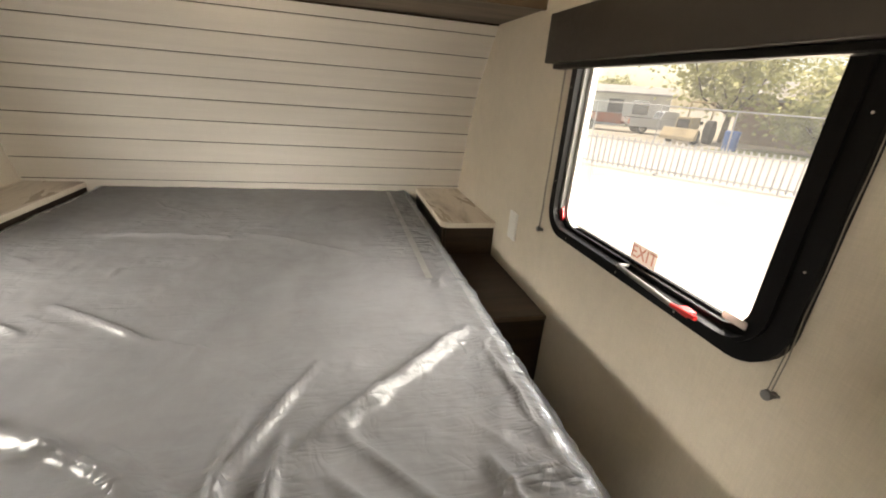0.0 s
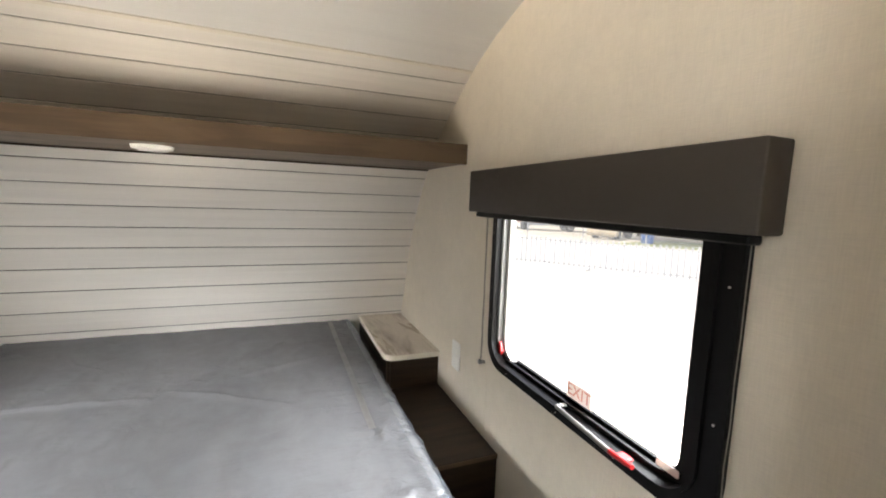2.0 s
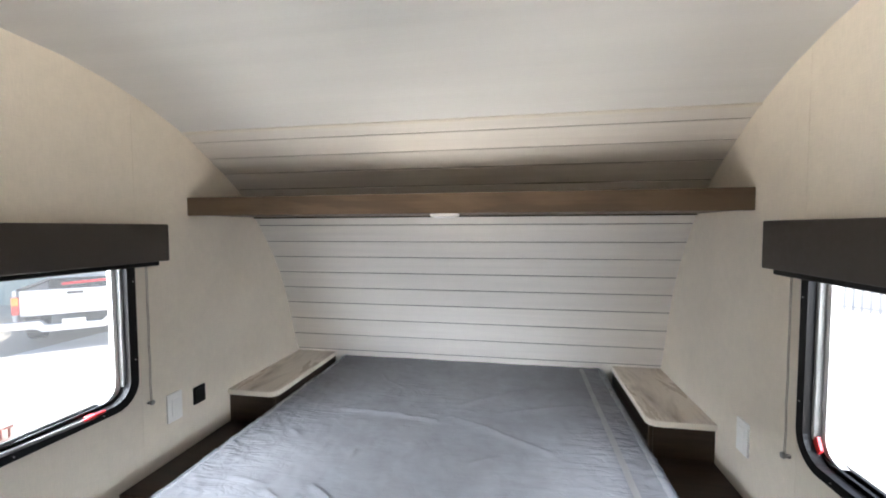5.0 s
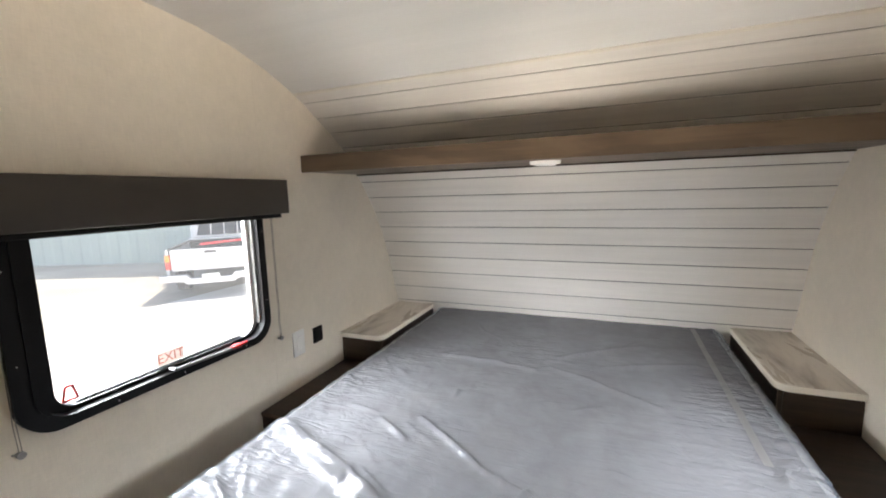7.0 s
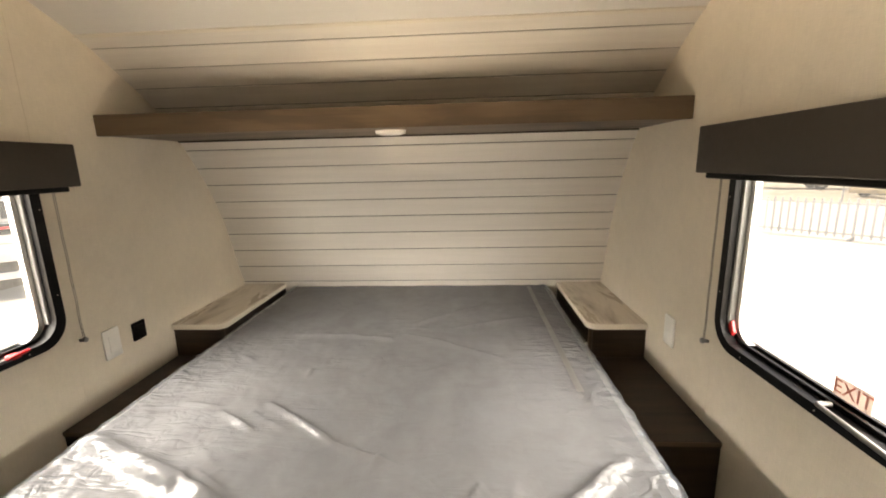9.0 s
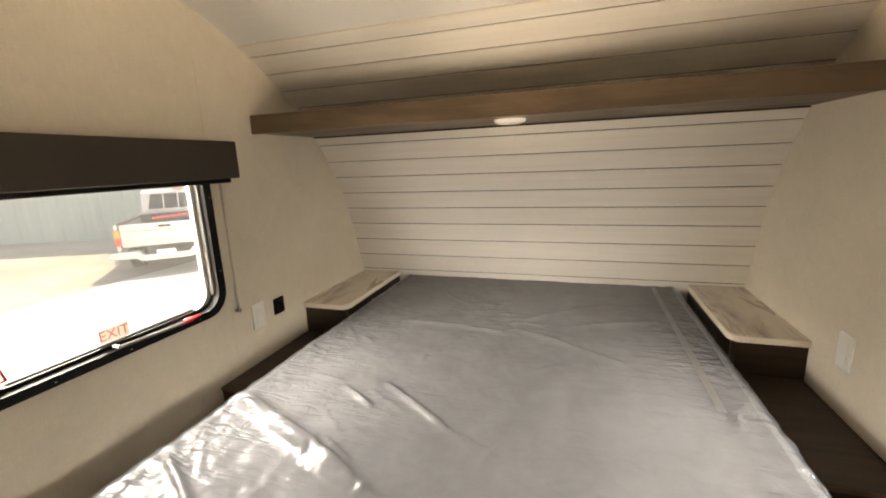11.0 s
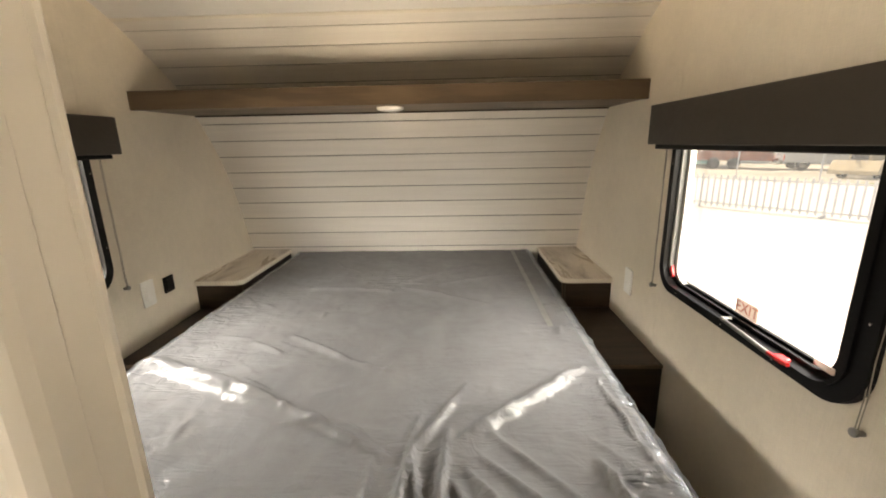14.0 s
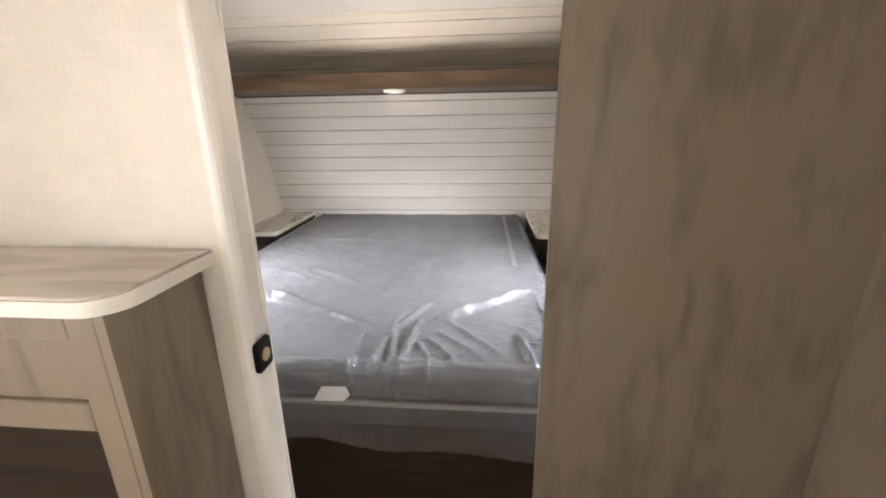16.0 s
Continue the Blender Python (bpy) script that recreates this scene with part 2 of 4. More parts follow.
WALL = wallpaper()
PLANK = mat("whitewashed_plank", (0.78, 0.74, 0.68), 0.40, var=0.055, scale=3.0, grain=(0.6, 14, 14), bump=0.15, bump_scale=30, island=0.03)
GAP = mat("plank_gap", (0.035, 0.026, 0.019), 0.9)
CEIL = mat("ceiling_panel", (0.71, 0.70, 0.67), 0.55, spec=0.3, var=0.05, scale=1.6, grain=(0.3, 8, 1))
TRIMW = mat("cream_moulding", (0.76, 0.71, 0.62), 0.4, var=0.06, scale=4)
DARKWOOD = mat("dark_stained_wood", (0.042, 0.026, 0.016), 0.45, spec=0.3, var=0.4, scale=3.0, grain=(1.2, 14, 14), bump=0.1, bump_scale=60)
SHELFWOOD = woodish("brown_wood_laminate", (0.112, 0.074, 0.043), (0.066, 0.042, 0.024), (2.0, 11, 11), 0.42, fine=(3, 80, 80), warp=0.6)
DOORWOOD = woodish("grey_brown_wood_grain", (0.160, 0.121, 0.082), (0.102, 0.076, 0.051), (24, 24, 6.5), 0.30, 0.26, 0.70, fine=(140, 140, 14), warp=0.35)
CABWOOD = woodish("light_brown_wood_grain", (0.21, 0.160, 0.105), (0.125, 0.093, 0.060), (10, 10, 2.4), 0.40, fine=(80, 80, 3), warp=0.7)
TOPMAT = woodish("pale_wood_look_laminate", (0.58, 0.51, 0.42), (0.27, 0.215, 0.16), (11, 2.6, 4), 0.27, 0.22, 0.52, fine=(60, 5, 5), warp=1.0)
TOPMAT_X = woodish("pale_wood_look_counter", (0.60, 0.53, 0.44), (0.33, 0.265, 0.20), (2.2, 11, 4), 0.27, 0.22, 0.52, fine=(5, 60, 5), warp=1.0)
EDGE = mat("cream_edge_band", (0.72, 0.66, 0.56), 0.35, var=0.06, scale=5)
VALANCE = mat("taupe_vinyl", (0.044, 0.035, 0.026), 0.55, var=0.08, scale=7, bump=0.2, bump_scale=420)
BLACK = mat("black_plastic", (0.004, 0.0035, 0.0035), 0.42, spec=0.15, var=0.2, scale=9)
ALU = mat("aluminium_track", (0.46, 0.45, 0.43), 0.5, metal=0.3, var=0.15, scale=12)
WHITEP = mat("white_plastic", (0.80, 0.79, 0.75), 0.35, var=0.04, scale=9)
RED = mat("red_plastic", (0.72, 0.025, 0.03), 0.4, var=0.15, scale=12)
STICKER = mat("pale_sticker", (0.70, 0.60, 0.55), 0.5, var=0.06, scale=30)
STICKER_RED = mat("sticker_red", (0.55, 0.20, 0.16), 0.5, var=0.1, scale=30)
for m, c in ((STICKER, (0.95, 0.86, 0.82)), (STICKER_RED, (0.80, 0.36, 0.30))):
    n, l = m.node_tree.nodes, m.node_tree.links
    tl, mx = n.new("ShaderNodeBsdfTranslucent"), n.new("ShaderNodeMixShader")
    tl.inputs["Color"].default_value = (*c, 1)
    mx.inputs[0].default_value = 0.22
    l.new(n["Principled BSDF"].outputs[0], mx.inputs[1])
    l.new(tl.outputs[0], mx.inputs[2])
    l.new(mx.outputs[0], n["Material Output"].inputs["Surface"])
SASH = mat("grey_sash_metal", (0.26, 0.255, 0.24), 0.45, metal=0.2, var=0.15, scale=12)
CORD = mat("grey_cord", (0.26, 0.24, 0.21), 0.7, var=0.15, scale=60)
METAL = mat("zinc_hardware", (0.30, 0.29, 0.28), 0.5, metal=0.8, var=0.15, scale=60)
BRASS = mat("brass_latch", (0.72, 0.52, 0.25), 0.3, metal=0.8, var=0.1, scale=40)
FABRIC = mat("grey_mattress_fabric", (0.070, 0.063, 0.060), 0.8, var=0.26, scale=8, grain=(1.0, 0.6, 1.0))
PIPING = mat("pale_piping", (0.30, 0.29, 0.275), 0.6, var=0.06, scale=20)
LABEL = mat("white_label", (0.80, 0.79, 0.76), 0.6, var=0.05, scale=20)
TAPE = mat("pale_tape", (0.125, 0.119, 0.116), 0.45, var=0.06, scale=12)
FILM, WRAPPED = film_mat(), wrapped_mat()
PANE = pane_mat("tinted_window_glass", (0.93, 0.94, 0.93))
FLOORM = mat("dark_vinyl_plank", (0.16, 0.12, 0.09), 0.5, var=0.35, scale=2, grain=(8, 1, 1))
LENS = mat("frosted_lens", (0.86, 0.85, 0.82), 0.35, var=0.03, scale=9)


# ---- mesh helpers ----
def part(name, bm, material, parent=None, label=""):
    me = bpy.data.meshes.new(name)
    bm.to_mesh(me)
    bm.free()
    me.materials.append(material)
    ob = new(name, me)
    ob.parent = parent
    if label:
        ob["label"] = label
    return ob


def thing(name, label, category, at=(0, 0, 0), group="", kind=""):
    ob = new(name)
    ob.location = at
    return tagged(ob, label, category, group, kind)


def box(lo, hi, bevel=0.0, seg=2, bm=None):
    own = bm is None
    bm = bm or bmesh.new()
    r = bmesh.ops.create_cube(bm, size=1)
    vs = r["verts"]
    lo, hi = Vector(lo), Vector(hi)
    for v in vs:
        v.co = Vector([lo[i] + (v.co[i] + 0.5) * (hi[i] - lo[i]) for i in range(3)])
    if bevel:
        es = list({e for v in vs for e in v.link_edges})
        bmesh.ops.bevel(bm, geom=es, offset=bevel, segments=seg, profile=0.5, affect="EDGES")
    return bm


def smooth(ob, angle=40):
    for p in ob.data.polygons:
        p.use_smooth = True
    ob.data.set_sharp_from_angle(angle=radians(angle))
    return ob


def cyl(bm, a, b, r0, r1=None, seg=12):
    a, b = Vector(a), Vector(b)
    r1 = r0 if r1 is None else r1
    d = b - a
    m = Matrix.Translation((a + b) / 2) @ d.to_track_quat("Z", "Y").to_matrix().to_4x4()
    bmesh.ops.create_cone(bm, cap_ends=True, segments=seg, radius1=r0, radius2=r1, depth=d.length, matrix=m)
    return bm


def prism(poly, axis, lo, hi, bevel=0.0, seg=2):
    """A flat outline in two axes, drawn out along the third from lo to hi."""
    bm = bmesh.new()

    def place(u, v, w):
        return {"x": (w, u, v), "y": (u, w, v), "z": (u, v, w)}[axis]

    a = [bm.verts.new(place(u, v, lo)) for u, v in poly]
    b = [bm.verts.new(place(u, v, hi)) for u, v in poly]
    bm.faces.new(a)
    bm.faces.new(b[::-1])
    for i in range(len(poly)):
        j = (i + 1) % len(poly)
        bm.faces.new((a[j], a[i], b[i], b[j]))
    bmesh.ops.recalc_face_normals(bm, faces=bm.faces)
    if bevel:
        bmesh.ops.bevel(bm, geom=[e for e in bm.edges if e.calc_face_angle(0) > 0.6], offset=bevel, segments=seg, profile=0.5, affect="EDGES")
    return bm


def rounded(u0, u1, v0, v1, r, n=8):
    """Outline of a rectangle with round corners; r: one radius, or four from (u0, v0) round."""
    rs = r if isinstance(r, (tuple, list)) else (r,) * 4
    out = []
    for (cu, cv, a0), q in zip(((u0, v0, 180), (u1, v0, 270), (u1, v1, 0), (u0, v1, 90)), rs):
        if q <= 0:
            out.append((cu, cv))
            continue
        ou, ov = cu + (q if cu == u0 else -q), cv + (q if cv == v0 else -q)
        out += [(ou + q * math.cos(radians(a0 + 90 * k / n)), ov + q * math.sin(radians(a0 + 90 * k / n))) for k in range(n + 1)]
    return out


def ring(outer, inner, axis, lo, hi):
    """A frame between two outlines with the same number of points, drawn out along an axis."""
    bm = bmesh.new()

    def place(u, v, w):
        return {"x": (w, u, v), "y": (u, w, v), "z": (u, v, w)}[axis]

    loops = [[bm.verts.new(place(u, v, w)) for u, v in o] for o, w in ((outer, lo), (outer, hi), (inner, hi), (inner, lo))]
    k = len(outer)
    for a, b in zip(loops, loops[1:] + loops[:1]):
        for i in range(k):
            bm.faces.new((a[i], a[(i + 1) % k], b[(i + 1) % k], b[i]))
    bmesh.ops.recalc_face_normals(bm, faces=bm.faces)
    return bm


def words(text, size, material, parent, m, name="lettering"):
    cu = bpy.data.curves.new(name, "FONT")
    cu.body, cu.size, cu.align_x, cu.align_y, cu.extrude, cu.resolution_u = text, size, "CENTER", "CENTER", 0.0003, 3
    cu.materials.append(material)
    ob = new(name, cu)
    ob.parent = parent
    ob.matrix_local = m
    return ob


# ---- the bedroom's shell ----
L, THICK, REAR, TOP = 1.065, 0.045, -6.2, 2.2
WIN = (-1.918, -1.195, 0.882, 1.45)
REARWIN = (-4.9, -3.6, 0.95, 1.65)


def side_wall(name, side, label):
    """One side wall with a hole for each window."""
    x0, x1 = sorted((side * L, side * (L + THICK)))
    bm = bmesh.new()
    ys = [0.25, WIN[1], WIN[0], REARWIN[1], REARWIN[0], REAR]
    for i in range(5):
        lo, hi = ys[i + 1], ys[i]
        w = WIN if i == 1 else REARWIN if i == 3 else None
        if w:
            box((x0, lo, -0.02), (x1, hi, w[2]), bm=bm)
            box((x0, lo, w[3]), (x1, hi, TOP), bm=bm)
        else:
            box((x0, lo, -0.02), (x1, hi, TOP), bm=bm)
    bmesh.ops.remove_doubles(bm, verts=bm.verts, dist=1e-5)
    return tagged(part(name, bm, WALL), label, "wall", kind="structure")


side_wall("wall_right", 1, "beige linen-textured wall with a black-framed window")
side_wall("wall_left", -1, "beige linen-textured wall with a black-framed window")
tagged(part("floor", box((-L, REAR, -0.06), (L, 0.3, 0.0)), FLOORM), "dark brown vinyl plank floor of the trailer", "floor", kind="structure")
tagged(part("wall_rear", box((-L - THICK, REAR - 0.05, -0.02), (L + THICK, REAR, TOP)), WALL), "beige linen-textured closing wall", "wall", kind="structure")

# Section of the front wall and the ceiling: height and depth, from the bed's head upwards.
SECT_Z = [0.0, 0.45, 0.63, 0.735, 0.84, 0.943, 1.046, 1.142, 1.236, 1.329, 1.415, 1.50, 1.597, 1.68, 1.742, 1.797, 1.852, 1.89, 1.95, 1.99, 2.015, 2.026, 2.03]
SECT_Y = [0.03, 0.02, 0.0, -0.035, -0.08, -0.108, -0.14, -0.178, -0.224, -0.276, -0.340, -0.404, -0.489, -0.573, -0.668, -0.764, -0.855, -0.925, -1.075, -1.22, -1.36, -1.5, -1.75]


def section(s0, s1, n):
    """n + 1 points (y, z) of the section between two row numbers, bowed evenly."""
    rows = np.arange(len(SECT_Z))
    s = np.linspace(s0, s1, n + 1)
    k = np.array([0.25, 0.5, 0.25])
    y, z = np.array(SECT_Y), np.array(SECT_Z)
    y2, z2 = y.copy(), z.copy()
    y2[1:-1], z2[1:-1] = np.convolve(y, k, "valid"), np.convolve(z, k, "valid")
    return list(zip(np.interp(s, rows, (y + y2) / 2), np.interp(s, rows, (z + z2) / 2)))


def behind(pts, d):
    """The run of section points moved away from the room by d."""
    out = []
    for i, (y, z) in enumerate(pts):
        a, b = pts[max(0, i - 1)], pts[min(len(pts) - 1, i + 1)]
        t = Vector((b[0] - a[0], b[1] - a[1])).normalized()
        out.append((y + t.y * d, z - t.x * d))
    return out


def sheet(pts, thick, x0=-L, x1=L):
    """A curved board along a run of section points; thick is counted away from the room."""
    return prism(list(pts) + behind(pts, thick)[::-1], "x", x0, x1)


front = tagged(part("wall_front", sheet(behind(section(0, 17, 68), 0.0040), 0.03, -L - 0.02, L + 0.02), GAP), "curved front wall clad in whitewashed planks", "wall", kind="structure")
JOINTS = [1.2, 3, 4, 5, 6, 7, 8, 9, 10, 11, 12, 13, 14, 15, 16, 16.66]
for s0, s1 in zip(JOINTS, JOINTS[1:]):
    g = 0.024
    part("plank", sheet(section(s0 + g, s1 - g, 4), 0.0032), PLANK, front)
ceil_pts = section(16.66, 22, 24) + [(REAR, 2.03)]
tagged(part("ceiling", sheet(ceil_pts, 0.03, -L - 0.02, L + 0.02), CEIL), "glossy off-white ceiling panel curving into the front wall", "ceiling", kind="structure")
smooth(bpy.data.objects["ceiling"], 30)
sp = section(16.60, 16.74, 3)
tagged(part("trim", sheet([(y - 0.004, z - 0.003) for y, z in sp], 0.012), TRIMW), "thin white seam strip between planks and ceiling", "trim", kind="structure")

# ---- doorway ----
JX, JY0, JY1 = 0.072, -2.428, -2.489
tagged(part("wall_partition_left", box((-L, JY1 - 0.001, 0), (JX - 0.0285, JY0 - 0.004, 2.03)), WALL), "beige linen-textured partition beside the doorway", "wall", kind="structure")
jamb = thing("door_frame", "cream moulded door jamb with a black latch plate", "door frame", (JX, JY0, 0), kind="structure")


def local(bm, ob):
    bmesh.ops.translate(bm, verts=bm.verts, vec=-Vector(ob.location))
    return bm


prof = [(JX - 0.028, JY0 + 0.004), (JX - 0.003, JY0 + 0.004), (JX, JY0), (JX, JY0 - 0.004), (JX - 0.004, JY0 - 0.006), (JX - 0.004, -2.458), (JX, -2.462), (JX + 0.001, JY1 + 0.008), (JX - 0.002, JY1), (JX - 0.008, JY1 - 0.006), (JX - 0.014, JY1 - 0.008), (JX - 0.026, JY1 - 0.007), (JX - 0.028, JY1 - 0.004)]
smooth(part("moulding", local(prism(prof, "z", 0, 2.03), jamb), TRIMW, jamb), 22)
plate = part("latch_plate", local(prism(rounded(-2.499, -2.448, 0.937, 0.997, 0.009), "x", JX + 0.001, JX + 0.011, 0.003), jamb), BLACK, jamb, "black plastic latch plate")
cb = cyl(bmesh.new(), (JX + 0.010, -2.473, 0.967), (JX + 0.0135, -2.473, 0.967), 0.0125, seg=20)
part("latch_hole", local(cb, jamb), BRASS, plate, "brass-coloured latch hole")

RX = 0.598
tagged(part("wall_partition_right", box((RX + 0.02, -2.474, 0), (L, -2.428, 2.03)), WALL), "beige partition beside the doorway", "wall", kind="structure")
prof = [(RX + 0.05, -2.418), (RX + 0.003, -2.418), (RX, -2.421), (RX, -2.428), (RX + 0.005, -2.431), (RX + 0.005, -2.447), (RX - 0.001, -2.452), (RX - 0.001, -2.474), (RX + 0.004, -2.480), (RX + 0.05, -2.480)]
tagged(smooth(part("door_trim", prism(prof, "z", 0, 2.03), TRIMW), 22), "cream corner moulding of the doorway", "trim", kind="structure")
door = thing("sliding_door", "grey-brown wood-grain sliding door, slid open beside the doorway", "door", (0.585, -2.483, 0))
part("door_panel", local(box((0.585, -2.492, 0.015), (L - 0.003, -2.483, 1.96), 0.001, 1), door), DOORWOOD, door)
part("edge_band", local(box((0.5835, -2.4915, 0.016), (0.5848, -2.4835, 1.959)), door), DOORWOOD, door)

tagged(part("wall_panel", box((L - 0.016, -3.6, 0.0), (L - 0.001, -2.494, 2.03)), DOORWOOD), "grey-brown wood-grain panel on the side wall", "wall panel", kind="structure")

# ---- windows ----
def window(name, side):
    y0, y1, z0, z1 = -1.968, -1.166, 0.856, 1.47
    w = thing(name, "black-framed trailer window with tinted glass and exit sticker", "window", (side * L, -1.57, 0.858), kind="structure")

    def xs(a, b):
        return sorted((side * (L + a), side * (L + b)))

    def rr(d, r):
        return rounded(y0 + d[0], y1 - d[1], z0 + d[2], z1 - 0.02, r, 8)

    part("window_frame", local(ring(rr((0, 0, 0), 0.09), rr((0.040, 0.034, 0.026), 0.075), "x", *xs(-0.02, -0.001)), w), BLACK, w)
    part("frame_lip", local(ring(rr((0.036, 0.032, 0.024), 0.078), rr((0.046, 0.038, 0.030), 0.07), "x", *xs(-0.026, 0.012)), w), BLACK, w)
    part("sash", local(ring(rr((0.044, 0.036, 0.028), 0.07), rr((0.088, 0.042, 0.040), 0.05), "x", *xs(0.004, 0.04)), w), BLACK, w)
    for ya, yb, xa, xb, m in ((0.030, 0.0475, -0.006, 0.03, SASH), (0.048, 0.058, 0.010, 0.03, ALU)):
        a, b = xs(xa, xb)
        part("screen_rail", local(box((a, y1 - yb, z0 + 0.075), (b, y1 - ya, 1.372), 0.002, 1), w), m, w, "grey metal rail of the insect screen")
    part("track", local(ring(rr((0.060, 0.040, 0.034), 0.062), rr((0.064, 0.062, 0.040), 0.055), "x", *xs(0.012, 0.03)), w), ALU, w, "grey aluminium track")
    pane = part("pane", local(prism(rounded(y0 + 0.050, y1 - 0.042, z0 + 0.036, z1 - 0.03, 0.06, 6), "x", *xs(0.031, 0.034)), w), PANE, w, "tinted clear glass")
    pane.visible_shadow = False
    # release handle along the sill
    hy, tip = (-1.565, -1.765) if side > 0 else (-1.585, -1.36)
    hb = bmesh.new()
    cyl(hb, (side * (L - 0.030), hy, 0.893), (side * (L - 0.032), tip, 0.884), 0.0055, seg=10)
    cyl(hb, (side * (L - 0.030), hy, 0.893), (side * (L - 0.002), hy, 0.893), 0.006, seg=8)
    handle = smooth(part("release_handle", local(hb, w), METAL, w, "bright metal release bar"))
    rb = bmesh.new()
    d = -1 if side > 0 else 1
    cyl(rb, (side * (L - 0.032), tip - d * 0.015, 0.885), (side * (L - 0.036), tip + d * 0.05, 0.891), 0.0055, 0.005, 10)
    box((side * (L - 0.022) - 0.012, min(tip, tip + d * 0.03), 0.878), (side * (L - 0.022) + 0.012, max(tip, tip + d * 0.03), 0.892), 0.003, 1, rb)
    smooth(part("red_grip", local(rb, w), RED, w, "red plastic grip"))
    # red pull tab at the sash corner
    if side > 0:
        tb = prism([(-1.225, 0.897), (-1.212, 0.905), (-1.21, 0.935), (-1.222, 0.945), (-1.236, 0.915)], "x", *xs(-0.004, 0.004))
        part("red_tab", local(tb, w), RED, w, "red plastic tab")
        part("maker_label", local(prism(rounded(-1.885, -1.835, 0.905, 0.920, 0.003, 2), "x", *xs(0.0, 0.002)), w), STICKER, w, "grey paper label")
    else:
        rg = bmesh.new()
        for a, b in (((-1.862, 0.912), (-1.853, 0.950)), ((-1.853, 0.950), (-1.837, 0.950)), ((-1.837, 0.950), (-1.828, 0.912)), ((-1.862, 0.912), (-1.828, 0.912))):
            cyl(rg, (-L - 0.012, *a), (-L - 0.012, *b), 0.003, seg=6)
        part("red_ring", local(rg, w), RED, w, "red pull ring")
    ey = -1.575 if side > 0 else -1.558
    part("exit_sticker", local(prism(rounded(ey - 0.044, ey + 0.044, 0.899, 0.943, 0.002, 2), "x", *xs(0.0285, 0.0300)), w), STICKER, w, "pale exit sticker")
    rz = -90 if side > 0 else 90
    words("EXIT", 0.044, STICKER_RED, w, pose(side * 0.0279, ey + 1.57, 0.921 - 0.858, 90, 0, rz))
    for i, (sy, sz) in enumerate(((-1.176, 1.30), (-1.178, 1.02), (-1.30, 0.868), (-1.55, 0.868), (-1.75, 0.868), (-1.950, 1.05), (-1.950, 1.28))):
        part("screw", local(cyl(bmesh.new(), (side * (L - 0.019), sy, sz), (side * (L - 0.0215), sy, sz), 0.0020, seg=8), w), ALU, w)
    for sz in (1.335, 0.985):
        part("rivet", local(cyl(bmesh.new(), (side * (L + 0.012), -1.205, sz), (side * (L + 0.009), -1.205, sz), 0.005, seg=10), w), WHITEP, w, "white plastic rivet")
    return w


window("window_1", 1)
window("window_2", -1)

# rear windows, seen by their light alone
for nm, side in (("window_3", 1), ("window_4", -1)):
    w = thing(nm, "plain trailer window with black frame", "window", (side * L, REARWIN[1], REARWIN[2]), kind="structure")
    a, b = sorted((side * (L - 0.015), side * (L + 0.04)))
    part("window_frame", local(ring(rounded(REARWIN[0] - 0.02, REARWIN[1] + 0.02, REARWIN[2] - 0.02, REARWIN[3] + 0.02, 0.06), rounded(REARWIN[0] + 0.03, REARWIN[1] - 0.03, REARWIN[2] + 0.03, REARWIN[3] - 0.03, 0.05), "x", a, b), w), BLACK, w)


for sd, nm in ((1, "wall_seam_right"), (-1, "wall_seam_left")):
    a, b = sorted((sd * (L - 0.0006), sd * (L + 0.001)))
    tagged(part(nm, box((a, -1.140, 0.0), (b, -1.122, 1.96)), WALL), "faint wallpaper seam strip on the wall", "seam strip", kind="structure")


def valance(side):
    v = thing("window_valance", "taupe vinyl-covered box valance above the window", "valance", (side * L, -1.53, 1.366), group="window valances")
    x0, x1 = sorted((side * (L - 0.001), side * (L - 0.06)))
    smooth(part("box", local(box((x0, -2.005, 1.366), (x1, -1.055, 1.504), 0.004, 2), v), VALANCE, v), 50)
    a, b = sorted((side * (L - 0.012), side * (L - 0.045)))
    part("blind_rail", local(box((a, -1.985, 1.350), (b, -1.085, 1.3655), 0.003, 1), v), BLACK, v, "black blind rail")
    return v


def blind_cord(side, y):
    c = thing("blind_cord", "thin grey blind cord tied to a wall clip", "cord", (side * (L - 0.014), y, 0.838), group="blind cords")
    x = side * (L - 0.014)
    for dy in (-0.003, 0.003):
        cu = bpy.data.curves.new("cord", "CURVE")
        cu.dimensions, cu.bevel_depth, cu.bevel_resolution = "3D", 0.0011, 2
        sp = cu.splines.new("POLY")
        sp.points.add(7)
        for k, p in enumerate(sp.points):
            p.co = (x - c.location.x, dy + 0.002 * math.sin(3 * k), 1.352 - k * 0.0735 - c.location.z, 1)
        cu.materials.append(CORD)
        new("cord", cu).parent = c
    bm = bmesh.new()
    cyl(bm, (side * L, y, 0.833), (side * (L - 0.018), y, 0.836), 0.006, seg=10)
    cyl(bm, (side * (L - 0.016), y, 0.836), (side * (L - 0.022), y, 0.836), 0.009, seg=10)
    cyl(bm, (side * (L - 0.012), y - 0.014, 0.842), (side * (L - 0.012), y + 0.012, 0.830), 0.0025, seg=6)
    part("clip", local(bm, c), METAL, c, "small metal clip")


for sd in (1, -1):
    valance(sd)
    blind_cord(sd, -1.115)
    blind_cord(sd, -1.968)

